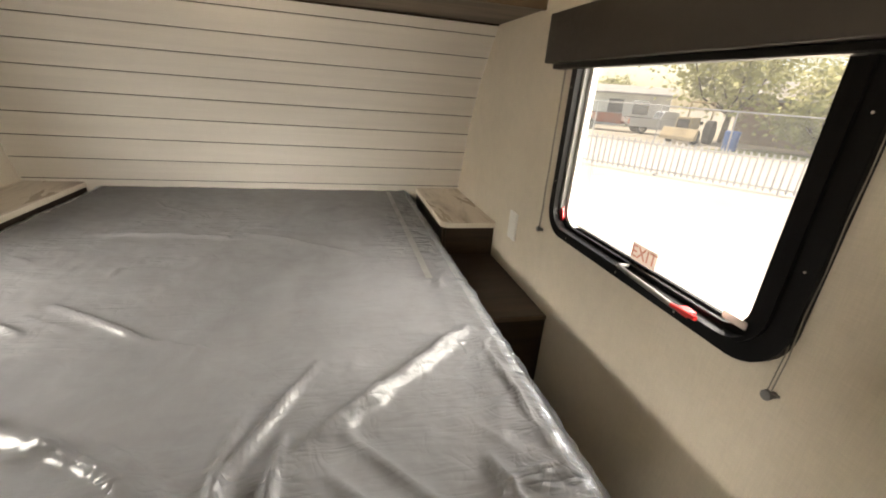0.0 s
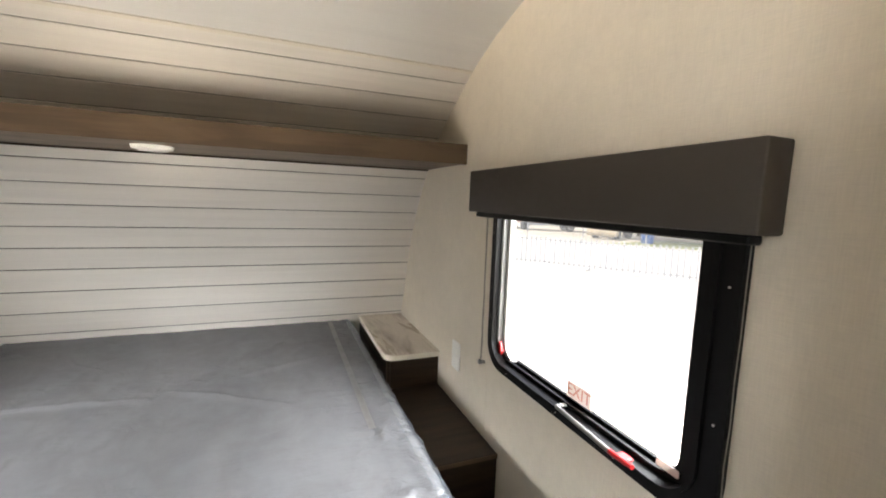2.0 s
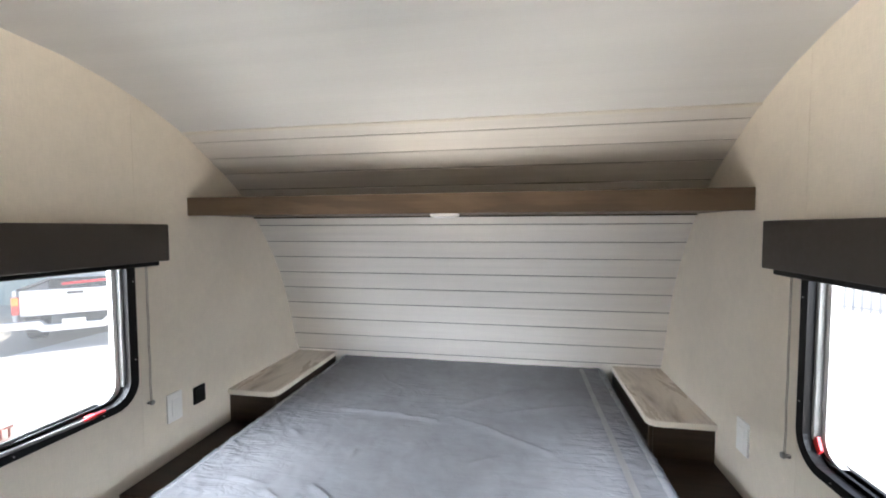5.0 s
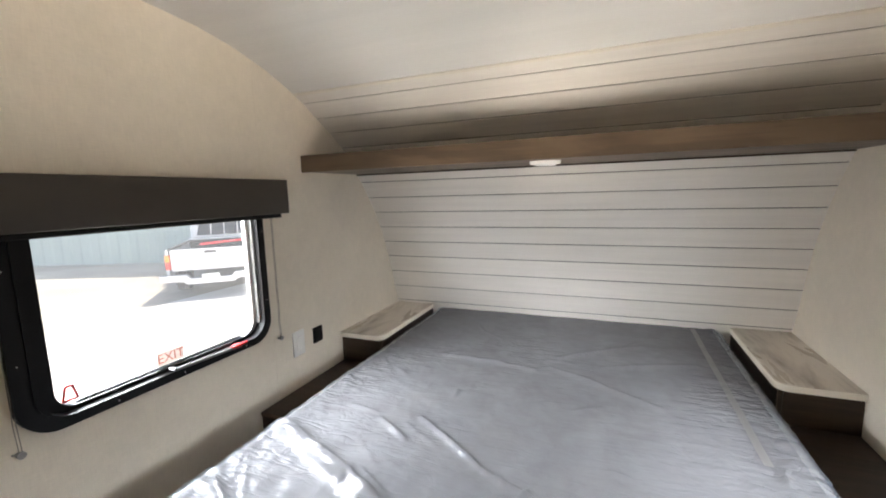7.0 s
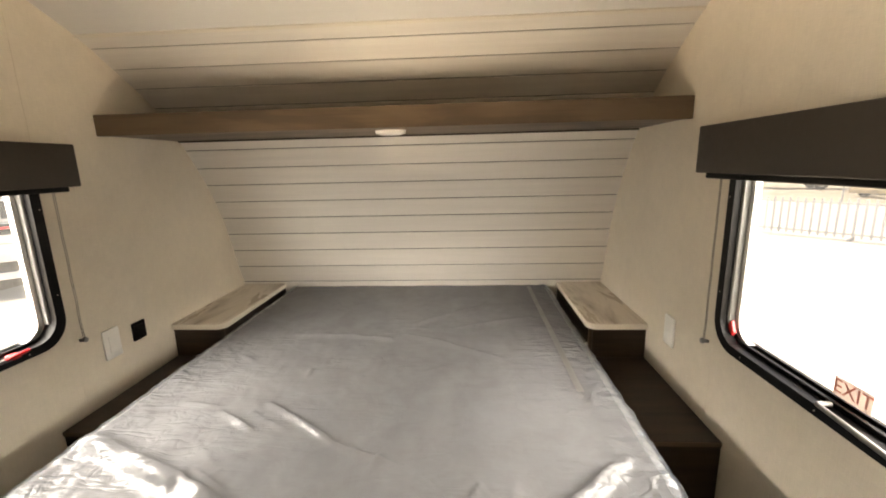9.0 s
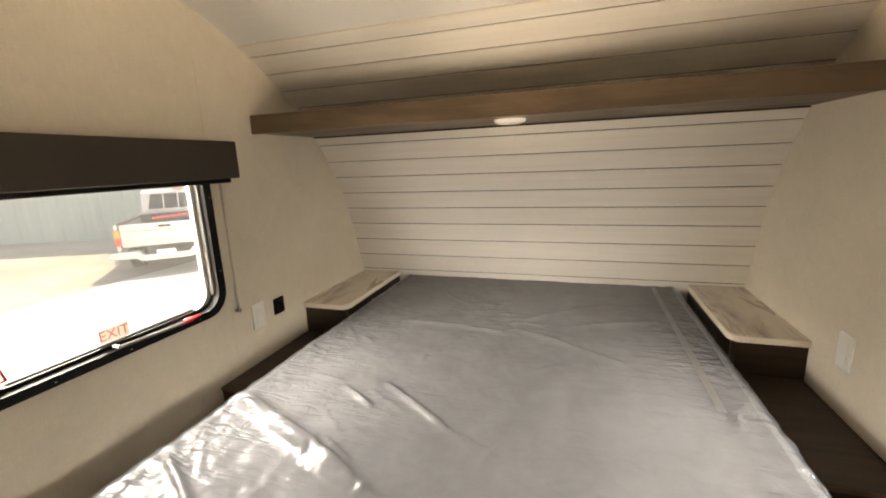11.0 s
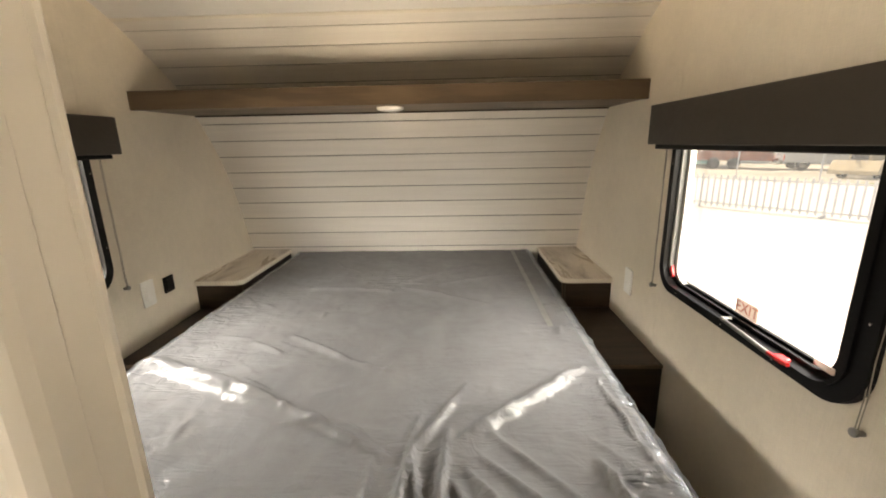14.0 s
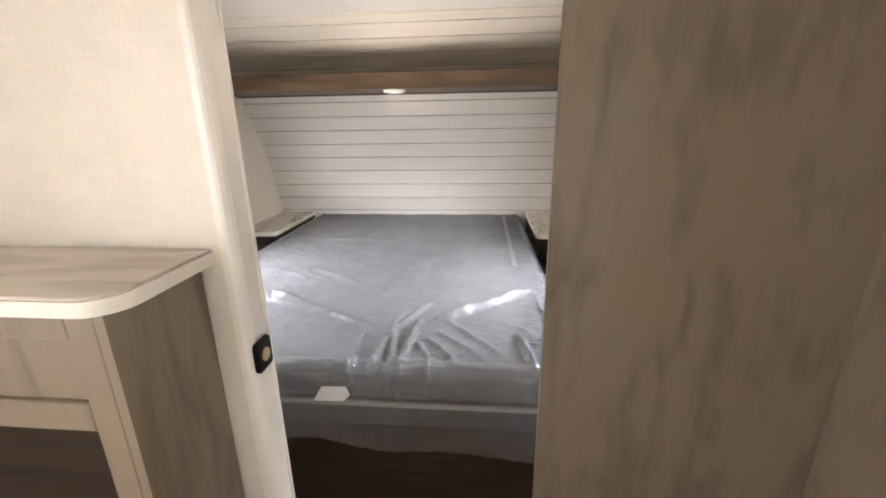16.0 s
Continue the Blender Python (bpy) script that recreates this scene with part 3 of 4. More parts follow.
# ---- shelf over the bed ----
shelf = thing("wall_shelf", "brown wood-laminate box shelf spanning the front wall", "shelf", (0, -0.898, 1.54))
part("front_board", local(box((-L + 0.001, -0.898, 1.541), (L - 0.001, -0.878, 1.617), 0.002, 1), shelf), SHELFWOOD, shelf)
part("bottom_board", local(box((-L + 0.001, -0.877, 1.545), (L - 0.001, -0.455, 1.560)), shelf), SHELFWOOD, shelf)
part("top_board", local(box((-L + 0.001, -0.877, 1.600), (L - 0.001, -0.50, 1.6165)), shelf), SHELFWOOD, shelf)
part("rear_strip", local(box((-1.06, -0.462, 1.538), (1.06, -0.450, 1.5445), 0.001, 1), shelf), DARKWOOD, shelf, "dark rear strip")
puck = thing("puck_light", "round white puck light under the shelf", "light", (0.0, -0.72, 1.545))
part("rim", local(cyl(bmesh.new(), (0, -0.72, 1.5445), (0, -0.72, 1.533), 0.062, 0.058, 32), puck), WHITEP, puck)
smooth(part("lens", local(cyl(bmesh.new(), (0, -0.72, 1.533), (0, -0.72, 1.527), 0.050, 0.040, 32), puck), LENS, puck, "frosted lens"))

# ---- bed ----
BX, BY0, BY1, BZ0, BZ1 = 0.765, 0.0, -2.085, 0.475, 0.695
base = thing("bed_platform", "dark brown wooden bed platform under the mattress", "bed base", (0, -1.0, 0))
for nm, lo, hi in (("side_panel", (-0.76, -2.05, 0), (-0.74, -0.0, 0.45)), ("side_panel", (0.74, -2.05, 0), (0.76, -0.0, 0.45)), ("foot_panel", (-0.74, -2.05, 0), (0.74, -2.03, 0.45)), ("deck", (-0.765, -2.06, 0.451), (0.765, -0.0, 0.474))):
    part(nm, local(box(lo, hi, 0.002, 1), base), DARKWOOD, base)

RIDGES = [  # ends of the cover's folds, half width, height
    (-0.72, -1.46, -0.176, -1.706, 0.030, 0.015), (-0.176, -1.706, 0.134, -1.89, 0.018, 0.010),
    (0.68, -1.51, 0.282, -1.85, 0.022, 0.014), (0.32, -1.60, 0.185, -1.873, 0.013, 0.009), (0.185, -1.873, 0.164, -2.09, 0.011, 0.012),
    (0.202, -1.724, 0.173, -1.856, 0.010, 0.007), (0.27, -1.795, 0.246, -2.09, 0.012, 0.013), (0.184, -1.857, 0.223, -2.09, 0.010, 0.010),
    (0.378, -1.815, 0.528, -1.993, 0.014, 0.006), (0.343, -1.884, 0.49, -2.044, 0.012, 0.007), (0.312, -1.925, 0.421, -2.08, 0.011, 0.008),
    (0.284, -1.963, 0.346, -2.09, 0.010, 0.009), (0.10, -1.90, 0.11, -2.09, 0.010, 0.008), (-0.313, -1.282, -0.041, -1.473, 0.012, 0.008),
    (-0.041, -1.473, 0.148, -1.55, 0.012, 0.005), (-0.436, -0.757, -0.031, -0.80, 0.016, 0.007), (0.056, -0.64, 0.387, -0.396, 0.022, 0.007),
    (0.034, -0.756, 0.414, -0.975, 0.020, 0.006), (0.225, -0.693, 0.59, -0.557, 0.020, 0.006)]
R2 = [(-0.44, -1.33, -0.31, -1.41, 0.010, 0.007), (-0.70, -1.50, -0.38, -1.63, 0.014, 0.010), (-0.70, -1.74, -0.45, -1.88, 0.012, 0.010),
      (0.62, -1.95, 0.70, -1.93, 0.020, 0.013), (0.60, -1.90, 0.64, -2.07, 0.013, 0.011), (0.70, -1.55, 0.72, -1.95, 0.010, 0.007)]


crease = random.Random(21)
for _ in range(46):
    cx, cy = crease.uniform(-0.7, 0.7), crease.choice((crease.uniform(-2.05, -1.2), crease.uniform(-1.9, -0.1)))
    ca, cl = crease.gauss(-0.6 if cx < 0 else 0.6, 0.7), crease.uniform(0.05, 0.2)
    R2.append((cx, cy, cx + cl * math.cos(ca), cy + cl * math.sin(ca), crease.uniform(0.006, 0.014), crease.uniform(0.0015, 0.0045)))


for ax, ay, bx, by, w, a in RIDGES[:3]:
    for _ in range(7):
        t0 = crease.uniform(0.0, 0.75)
        t1, off = t0 + crease.uniform(0.15, 0.4), crease.uniform(-0.05, 0.05)
        R2.append((ax + t0 * (bx - ax), ay + t0 * (by - ay) + off, ax + t1 * (bx - ax), ay + t1 * (by - ay) + off * crease.uniform(0.1, 1.2), crease.uniform(0.006, 0.011), crease.uniform(0.003, 0.006)))


def folds(xs, ys):
    """Heights of the loose cover over the mattress, for rows of x and y."""
    xs, ys = np.asarray(xs), np.asarray(ys)
    h = np.zeros_like(xs)
    for ax, ay, bx, by, w, a in RIDGES + R2:
        dx, dy = bx - ax, by - ay
        t = np.clip(((xs - ax) * dx + (ys - ay) * dy) / (dx * dx + dy * dy), 0, 1)
        bend = 0.10 * w * np.sin(31 * xs + 17 * ay) + 0.08 * w * np.sin(47 * ys + 9 * ax)
        d = np.abs(np.hypot(xs - ax - t * dx, ys - ay - t * dy) + bend)
        wob = 1 + 0.14 * np.sin(41 * xs + 7 * a) * np.sin(33 * ys + 5)
        h += (2.0 if w > 0.0095 else 1.5) * a * wob * np.exp(-(d / (w * 0.7)) ** 1.4) * (1 - 0.5 * np.abs(2 * t - 1) ** 2)
    for k, (x, y) in enumerate(zip(xs, ys)):
        n1 = noise.noise(Vector((x * 4.5 + y, y * 5.5, 0.3)))
        n2 = noise.noise(Vector((x * 11 + y * 3, y * 9 - x * 5, 1.3)))
        n3 = noise.noise(Vector((x * 21 - y * 6, y * 19 + x * 9, 4.4)))
        foot, edge = min(1, max(0, -1.5 - y) / 0.4), max(0, abs(x) - 0.56) / 0.2
        h[k] += 0.0035 * n1 + (0.0030 + 0.003 * foot) * (0.5 - abs(n2)) + (0.0014 + 0.002 * foot) * (0.5 - abs(n3))
        h[k] += edge * (0.007 * noise.noise(Vector((x * 22, y * 26, 2.1))) + 0.005 * (0.4 - abs(noise.noise(Vector((x * 38, y * 34, 5.1))))))
    return h


mattress = thing("mattress", "grey queen mattress wrapped in clear creased plastic film", "mattress", (0, -1.04, 0.475))
body = part("body", local(box((-BX, BY1, BZ0), (BX, BY0, BZ1 - 0.014), 0.03, 5), mattress), FABRIC, mattress)
smooth(body, 60)


def cover(lift, out, skirt, ragged, hanging=False):
    """A loose sheet over the mattress that runs down its foot and sides: lift over the top, step outwards, length down the sides. hanging: the part below the top edge alone."""
    bm = bmesh.new()
    nx, ny, drop = 200, 250, 14
    ex, ey, r = BX + out, BY1 - out, 0.04
    arc = r * math.pi / 2
    side_len = arc + skirt
    flat_x, flat_y = ex - r, ey + r

    def over(d):
        if d <= 0:
            return 0.0, 0.0
        return (r * math.sin(d / r), r * (1 - math.cos(d / r))) if d < arc else (r, r + d - arc)

    us = np.concatenate([np.linspace(-flat_x - side_len, -flat_x, drop)[:-1], np.linspace(-flat_x, flat_x, nx), np.linspace(flat_x, flat_x + side_len, drop)[1:]])
    vs = np.concatenate([np.linspace(0.0, flat_y, ny), np.linspace(flat_y, flat_y - side_len, drop + 8)[1:]])
    uu, vv = np.meshgrid(us, vs, indexing="ij")
    hh = folds(np.clip(uu, -flat_x, flat_x).ravel(), np.maximum(vv, flat_y).ravel()).reshape(uu.shape)
    grid = {}
    for i, u in enumerate(us):
        for j, v in enumerate(vs):
            ox, dx = over(abs(u) - flat_x)
            oy, dy = over(flat_y - v)
            x, y = math.copysign(min(abs(u), flat_x) + ox, u), max(v, flat_y) - oy
            dd, h = max(dx, dy), hh[i, j]
            z = BZ1 + lift + h * max(0.0, 1 - dd / 0.06) - dd
            if dd > 0.015:
                k = noise.noise(Vector((x * 16, y * 16, z * 7))) * 0.007 + noise.noise(Vector((x * 45, y * 45, z * 14 + 4))) * 0.003
                if dy > dx:
                    y -= ragged * abs(k) + 0.5 * h
                else:
                    x += math.copysign(ragged * abs(k), x)
            if dy > 0.06:
                z -= ragged * 0.28 * (dy - 0.06) * (x + 0.2)
            if dd > side_len - 0.06:
                z += ragged * (0.020 * noise.noise(Vector((x * 5, y * 5, 9.0))) + 0.008 * noise.noise(Vector((x * 25, y * 25, 2.0))))
            grid[i, j] = bm.verts.new((x, y, z))
    for i in range(len(us) - 1):
        for j in range(len(vs) - 1):
            if abs(us[i]) > flat_x + 0.01 and abs(us[i + 1]) > flat_x + 0.01 and vs[j + 1] < flat_y - 0.09:
                continue
            if hanging and abs(us[i]) < flat_x and abs(us[i + 1]) < flat_x and vs[j] > flat_y:
                continue
            bm.faces.new((grid[i, j], grid[i, j + 1], grid[i + 1, j + 1], grid[i + 1, j]))
    bmesh.ops.delete(bm, geom=[v for v in bm.verts if not v.link_faces], context="VERTS")
    return bm


smooth(part("ticking", local(cover(0.004, 0.008, 0.06, 0.0), mattress), WRAPPED, mattress, "grey ticking under clinging creased plastic film"), 180)
smooth(part("plastic_cover", local(cover(0.006, 0.016, 0.215, 1.0, True), mattress), FILM, mattress, "loose hanging edge of the clear plastic film"), 180)
pb = bmesh.new()
cyl(pb, (-BX + 0.01, BY1 - 0.004, 0.568), (BX - 0.01, BY1 - 0.004, 0.568), 0.0080, seg=10)
for sx in (-1, 1):
    cyl(pb, (sx * (BX + 0.002), BY1 + 0.02, 0.568), (sx * (BX + 0.002), -0.02, 0.568), 0.0075, seg=10)
smooth(part("piping", local(pb, mattress), PIPING, mattress, "pale piping"))
part("label", local(prism([(-0.018, 0.576), (0.012, 0.625), (0.086, 0.628), (0.096, 0.600), (0.075, 0.578)], "y", BY1 - 0.0125, BY1 - 0.0100), mattress), LABEL, mattress, "blank white law tag")
tape = bmesh.new()
gx, gy = np.meshgrid(np.linspace(0.636, 0.658, 5), np.linspace(-0.05, -1.20, 90), indexing="ij")
gh = folds(gx.ravel(), gy.ravel()).reshape(gx.shape)
rows = [[tape.verts.new((gx[i, j], gy[i, j], BZ1 + 0.0052 + gh[i, j])) for j in range(90)] for i in range(5)]
for i in range(4):
    for j in range(89):
        tape.faces.new((rows[i][j], rows[i][j + 1], rows[i + 1][j + 1], rows[i + 1][j]))
smooth(part("tape_seam", local(tape, mattress), TAPE, mattress, "pale tape strip"), 180)


# ---- bedside units ----
def nightstand(side):
    n = thing("nightstand", "dark wooden bedside box with pale wood-look top", "nightstand", (side * 0.94, -0.35, 0), group="nightstands")
    xa, xb = sorted((side * 0.828, side * (L - 0.002)))
    part("side_panel", local(box((side * 0.828 - 0.008, -0.672, 0.56), (side * 0.828 + 0.008, -0.02, 0.694)), n), DARKWOOD, n)
    part("front_panel", local(box((xa + (0.009 if side > 0 else 0), -0.674, 0.56), (xb - (0.009 if side < 0 else 0), -0.659, 0.694)), n), DARKWOOD, n)
    part("corner_bead", local(box((side * 0.8205 - 0.002, -0.6755, 0.56), (side * 0.8205 + 0.002, -0.6725, 0.694)), n), SHELFWOOD, n, "paler corner edge")
    ya, yb = -0.688, -0.012
    ta, tb = sorted((side * 0.812, side * (L - 0.001)))
    rad = (0.045, 0, 0, 0) if side > 0 else (0, 0.045, 0, 0)
    smooth(part("top", local(prism(rounded(ta, tb, ya, yb, rad, 8), "z", 0.695, 0.7165), n), EDGE, n, "cream edge band"), 40)
    d = 0.0035
    smooth(part("top_surface", local(prism(rounded(ta + (d if side > 0 else 0), tb - (d if side < 0 else 0), ya + d, yb, rad, 8), "z", 0.7166, 0.7205, 0.0015, 1), n), TOPMAT, n, "streaked pale wood-look laminate"), 40)
    return n


def bench(side):
    s = thing("bedside_step", "low dark brown wooden ledge beside the bed", "bedside ledge", (side * 0.94, -0.65, 0), group="bedside ledges")
    xa, xb = sorted((side * 0.815, side * (L - 0.002)))
    part("top", local(box((xa, -1.243, 0.545), (xb, -0.0, 0.562), 0.002, 1), s), DARKWOOD, s)
    part("front_panel", local(box((xa + 0.001, -1.240, 0), (xb, -1.225, 0.5445)), s), DARKWOOD, s)
    part("side_panel", local(box((side * 0.822 - 0.007, -1.2245, 0), (side * 0.822 + 0.007, -0.0, 0.5445)), s), DARKWOOD, s)
    part("edge_band", local(box((xa, -1.2445, 0.546), (xb, -1.2432, 0.561)), s), SHELFWOOD, s, "paler edge band")


for sd in (1, -1):
    nightstand(sd)
    bench(sd)


def wall_plate(name, side, y, z, w, h, material, label, category):
    o = thing(name, label, category, (side * L, y, z))
    a, b = sorted((side * (L - 0.0005), side * (L - 0.007)))
    smooth(part("plate", local(prism(rounded(y - w / 2, y + w / 2, z - h / 2, z + h / 2, 0.005, 4), "x", a, b, 0.0015, 2), o), material, o), 40)
    return o


def inset(o, side, y, z, w, h, d, material, name):
    a, b = sorted((side * (L - 0.0071), side * (L - 0.0071 - d)))
    return part(name, local(prism(rounded(y - w / 2, y + w / 2, z - h / 2, z + h / 2, 0.003, 3), "x", a, b, 0.0008, 1), o), material, o)


o = wall_plate("light_switch", -1, -1.0, 0.770, 0.073, 0.115, WHITEP, "white plastic rocker switch plate", "switch")
inset(o, -1, -1.0, 0.770, 0.034, 0.067, 0.003, WHITEP, "rocker")
o = wall_plate("power_outlet", 1, -0.873, 0.768, 0.073, 0.115, WHITEP, "white plastic power outlet plate", "outlet")
for dz in (-0.02, 0.02):
    inset(o, 1, -0.873, 0.768 + dz, 0.034, 0.028, 0.002, WHITEP, "socket")
o = wall_plate("charging_outlet", -1, -0.868, 0.769, 0.066, 0.076, BLACK, "black plastic charging outlet", "outlet")
inset(o, -1, -0.868, 0.769, 0.04, 0.05, 0.004, BLACK, "flap")

# ---- cabinet outside the bedroom ----
cab = thing("cabinet", "light brown wood-grain cabinet against the partition", "cabinet", (-0.5, -2.42, 0))
CX, CF, CT = 0.008, -2.690, 1.152
CB = JY1 - 0.011
part("end_panel", local(box((CX - 0.014, CF + 0.001, 0), (CX, CB, CT)), cab), CABWOOD, cab)
for nm, lo, hi in (("stile", (CX - 0.055, 0.0), (CX - 0.0145, CT)), ("rail", (-1.06, 0.970), (CX - 0.0555, 1.0155)), ("rail", (-1.06, CT - 0.04), (CX - 0.0555, CT)), ("stile", (-0.62, 0.0), (-0.57, 0.969)), ("kick", (-1.06, 0.0), (-0.6205, 0.09))):
    part(nm, local(box((lo[0], CF, lo[1]), (hi[0], CF + 0.018, hi[1]), 0.0015, 1), cab), CABWOOD, cab)
part("drawer_panel", local(box((-1.06, CF + 0.009, 1.016), (CX - 0.0557, CF + 0.016, CT - 0.0405)), cab), CABWOOD, cab, "recessed panel")
# dark wood on back and floor stands in for shade inside the open cabinet
part("inner_back", local(box((-1.06, -2.524, 0.02), (CX - 0.0145, -2.512, CT)), cab), DARKWOOD, cab, "inner back, coloured dark for the shade inside")
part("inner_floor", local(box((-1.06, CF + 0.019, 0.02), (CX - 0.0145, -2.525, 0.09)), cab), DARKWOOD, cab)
top = thing("countertop", "pale wood-look countertop with cream edge and rounded corner", "countertop", (-0.5, -2.6, 1.1525))
orad = (0, 0.05, 0, 0)
smooth(part("slab", local(prism(rounded(-L + 0.002, 0.037, -2.708, JY1 - 0.011, orad, 10), "z", 1.1525, 1.1735), top), EDGE, top, "cream edge band"), 40)
smooth(part("surface", local(prism(rounded(-L + 0.002, 0.034, -2.705, JY1 - 0.011, orad, 10), "z", 1.1736, 1.178, 0.0015, 1), top), TOPMAT_X, top, "streaked pale laminate"), 40)

# ---- outside ----
G = -0.48
CONC = mat("sunlit_concrete", (0.56, 0.54, 0.50), 0.85, var=0.12, scale=0.35, bump=0.3, bump_scale=30)
DIRT = mat("tan_dirt", (0.42, 0.385, 0.32), 0.95, var=0.35, scale=0.25, bump=0.5, bump_scale=12)
GRASS = mat("dry_grass", (0.17, 0.19, 0.07), 0.95, var=0.4, scale=0.6)
STEEL = mat("grey_painted_steel", (0.45, 0.45, 0.46), 0.5, var=0.1, scale=4)
GREENM = mat("green_sheet_metal", (0.40, 0.49, 0.45), 0.5, var=0.12, scale=0.5)
TEAL = mat("teal_sheet_metal", (0.10, 0.40, 0.36), 0.5, var=0.12, scale=0.8)
CARW = mat("white_car_paint", (0.54, 0.54, 0.54), 0.25, var=0.04, scale=3, coat=0.6)
CARGLASS = mat("dark_car_glass", (0.05, 0.06, 0.07), 0.08, var=0.1, scale=3)
CARBLACK = mat("black_rubber", (0.02, 0.02, 0.02), 0.7, var=0.2, scale=8)
CHROME = mat("chrome", (0.75, 0.75, 0.75), 0.15, metal=1.0, var=0.05, scale=8)
AMBER = mat("amber_lens", (0.80, 0.28, 0.03), 0.3, var=0.1, scale=9)
REDLENS = mat("red_lens", (0.62, 0.05, 0.03), 0.3, var=0.1, scale=9)
GREYBAR = mat("silver_grey_lettering", (0.55, 0.55, 0.55), 0.4, var=0.05, scale=9)
BARK = mat("bark", (0.10, 0.075, 0.05), 0.9, var=0.4, scale=8, grain=(4, 4, 0.6), bump=0.6, bump_scale=30)
LEAF = mat("green_leaves", (0.42, 0.42, 0.14), 0.6, var=0.4, scale=1.2)
ROOFM = mat("grey_roof_shingle", (0.42, 0.41, 0.40), 0.9, var=0.2, scale=2)
STUCCO = mat("tan_stucco", (0.34, 0.24, 0.18), 0.9, var=0.15, scale=2)
WHITEW = mat("white_siding", (0.72, 0.72, 0.70), 0.8, var=0.08, scale=1.5)
YELLOW = mat("faded_yellow_paint", (0.50, 0.38, 0.22), 0.55, var=0.2, scale=3)
RUST = mat("rusty_red_metal", (0.30, 0.09, 0.05), 0.75, var=0.4, scale=3)
BLUE = mat("blue_plastic", (0.05, 0.16, 0.46), 0.5, var=0.1, scale=3)

gb = bmesh.new()
bmesh.ops.create_grid(gb, x_segments=8, y_segments=8, size=900)
for v in gb.verts:
    v.co.z = G - 0.02
tagged(part("ground", gb, DIRT), "tan dirt ground reaching the horizon", "ground", kind="structure")
tagged(part("pavement", box((-7.5, -40, G - 0.02), (60, 60, G - 0.004)), CONC), "bright sunlit concrete yard", "pavement", kind="structure")
FA, FD, FN = Vector((7.52, 9.0, 0)), Vector((0.62, -0.7846, 0)), Vector((0.7846, 0.62, 0))


def at_fence(along, off, z=G):
    p = FA + FD * along + FN * off
    return Vector((p.x, p.y, z))


yard = bmesh.new()
q = [at_fence(-60, 9.6, G), at_fence(60, 9.6, G), at_fence(60, 80, G), at_fence(-60, 80, G)]
yard.faces.new([yard.verts.new(p) for p in q])
tagged(part("yard_ground", yard, DIRT), "dirt yard behind the chain-link fence", "ground", kind="structure")
lawn = bmesh.new()
q = [at_fence(1, 10.2, G + 0.004), at_fence(40, 10.2, G + 0.004), at_fence(40, 16, G + 0.004), at_fence(4, 15, G + 0.004)]
lawn.faces.new([lawn.verts.new(p) for p in q])
tagged(part("lawn", lawn, GRASS), "patch of green grass in the yard", "grass", kind="structure")


def along_box(bm, a, d, length, t, z0, z1):
    """A bar along the fence line from a."""
    n = Vector((-d.y, d.x, 0)) * t / 2
    vs = []
    for z in (z0, z1):
        vs.append([bm.verts.new((p.x, p.y, z)) for p in (a - n, a + d * length - n, a + d * length + n, a + n)])
    lo, hi = vs
    bm.faces.new(lo[::-1])
    bm.faces.new(hi)
    for i in range(4):
        bm.faces.new((lo[i], lo[(i + 1) % 4], hi[(i + 1) % 4], hi[i]))
    return bm


fence = thing("picket_fence", "grey steel picket fence along the concrete yard", "fence", tuple(at_fence(0, 0)))
for z in (G + 0.10, G + 0.78):
    part("rail", local(along_box(bmesh.new(), at_fence(-14, 0), FD, 28, 0.04, z, z + 0.04), fence), STEEL, fence)
pm = along_box(bmesh.new(), Vector((0, 0, 0)), FD, 0.045, 0.025, 0.03, 0.90)
first = part("picket", pm, STEEL, fence)
first.location = FD * -14
for i in range(1, 186):
    c = new("picket", first.data)
    c.parent, c.location = fence, FD * (-14 + i * 0.15)
for i in range(11):
    a = FD * (-14 + 2.7 * i)
    part("post", along_box(bmesh.new(), a, FD, 0.045, 0.045, 0.0, 0.92), STEEL, fence)
for i in range(6):
    a = FD * (-14 + 5.4 * i)
    part("foot", along_box(bmesh.new(), a - FN * 0.25, FN, 0.5, 0.06, 0.0, 0.05), STEEL, fence)

link = thing("chain_link_fence", "chain-link fence with steel posts and top rail", "fence", tuple(at_fence(0, 9.8)))
part("top_rail", cyl(bmesh.new(), FD * -30 + Vector((0, 0, 1.80)), FD * 30 + Vector((0, 0, 1.80)), 0.03, seg=8), STEEL, link)
for i in range(21):
    part("post", cyl(bmesh.new(), FD * (-30 + 3 * i), FD * (-30 + 3 * i) + Vector((0, 0, 1.84)), 0.03, seg=8), STEEL, link)
wires = bmesh.new()
for i in range(400):
    a = FD * (-30 + i * 0.15)
    for s in (-1, 1):
        p, q2 = a + Vector((0, 0, 0.02)), a + FD * (s * 1.78) + Vector((0, 0, 1.78))
        wv = [wires.verts.new(p), wires.verts.new(p + FD * 0.008), wires.verts.new(q2 + FD * 0.008), wires.verts.new(q2)]
        wires.faces.new(wv)
tagged(part("mesh_wire", wires, STEEL, link), kind="stuff")


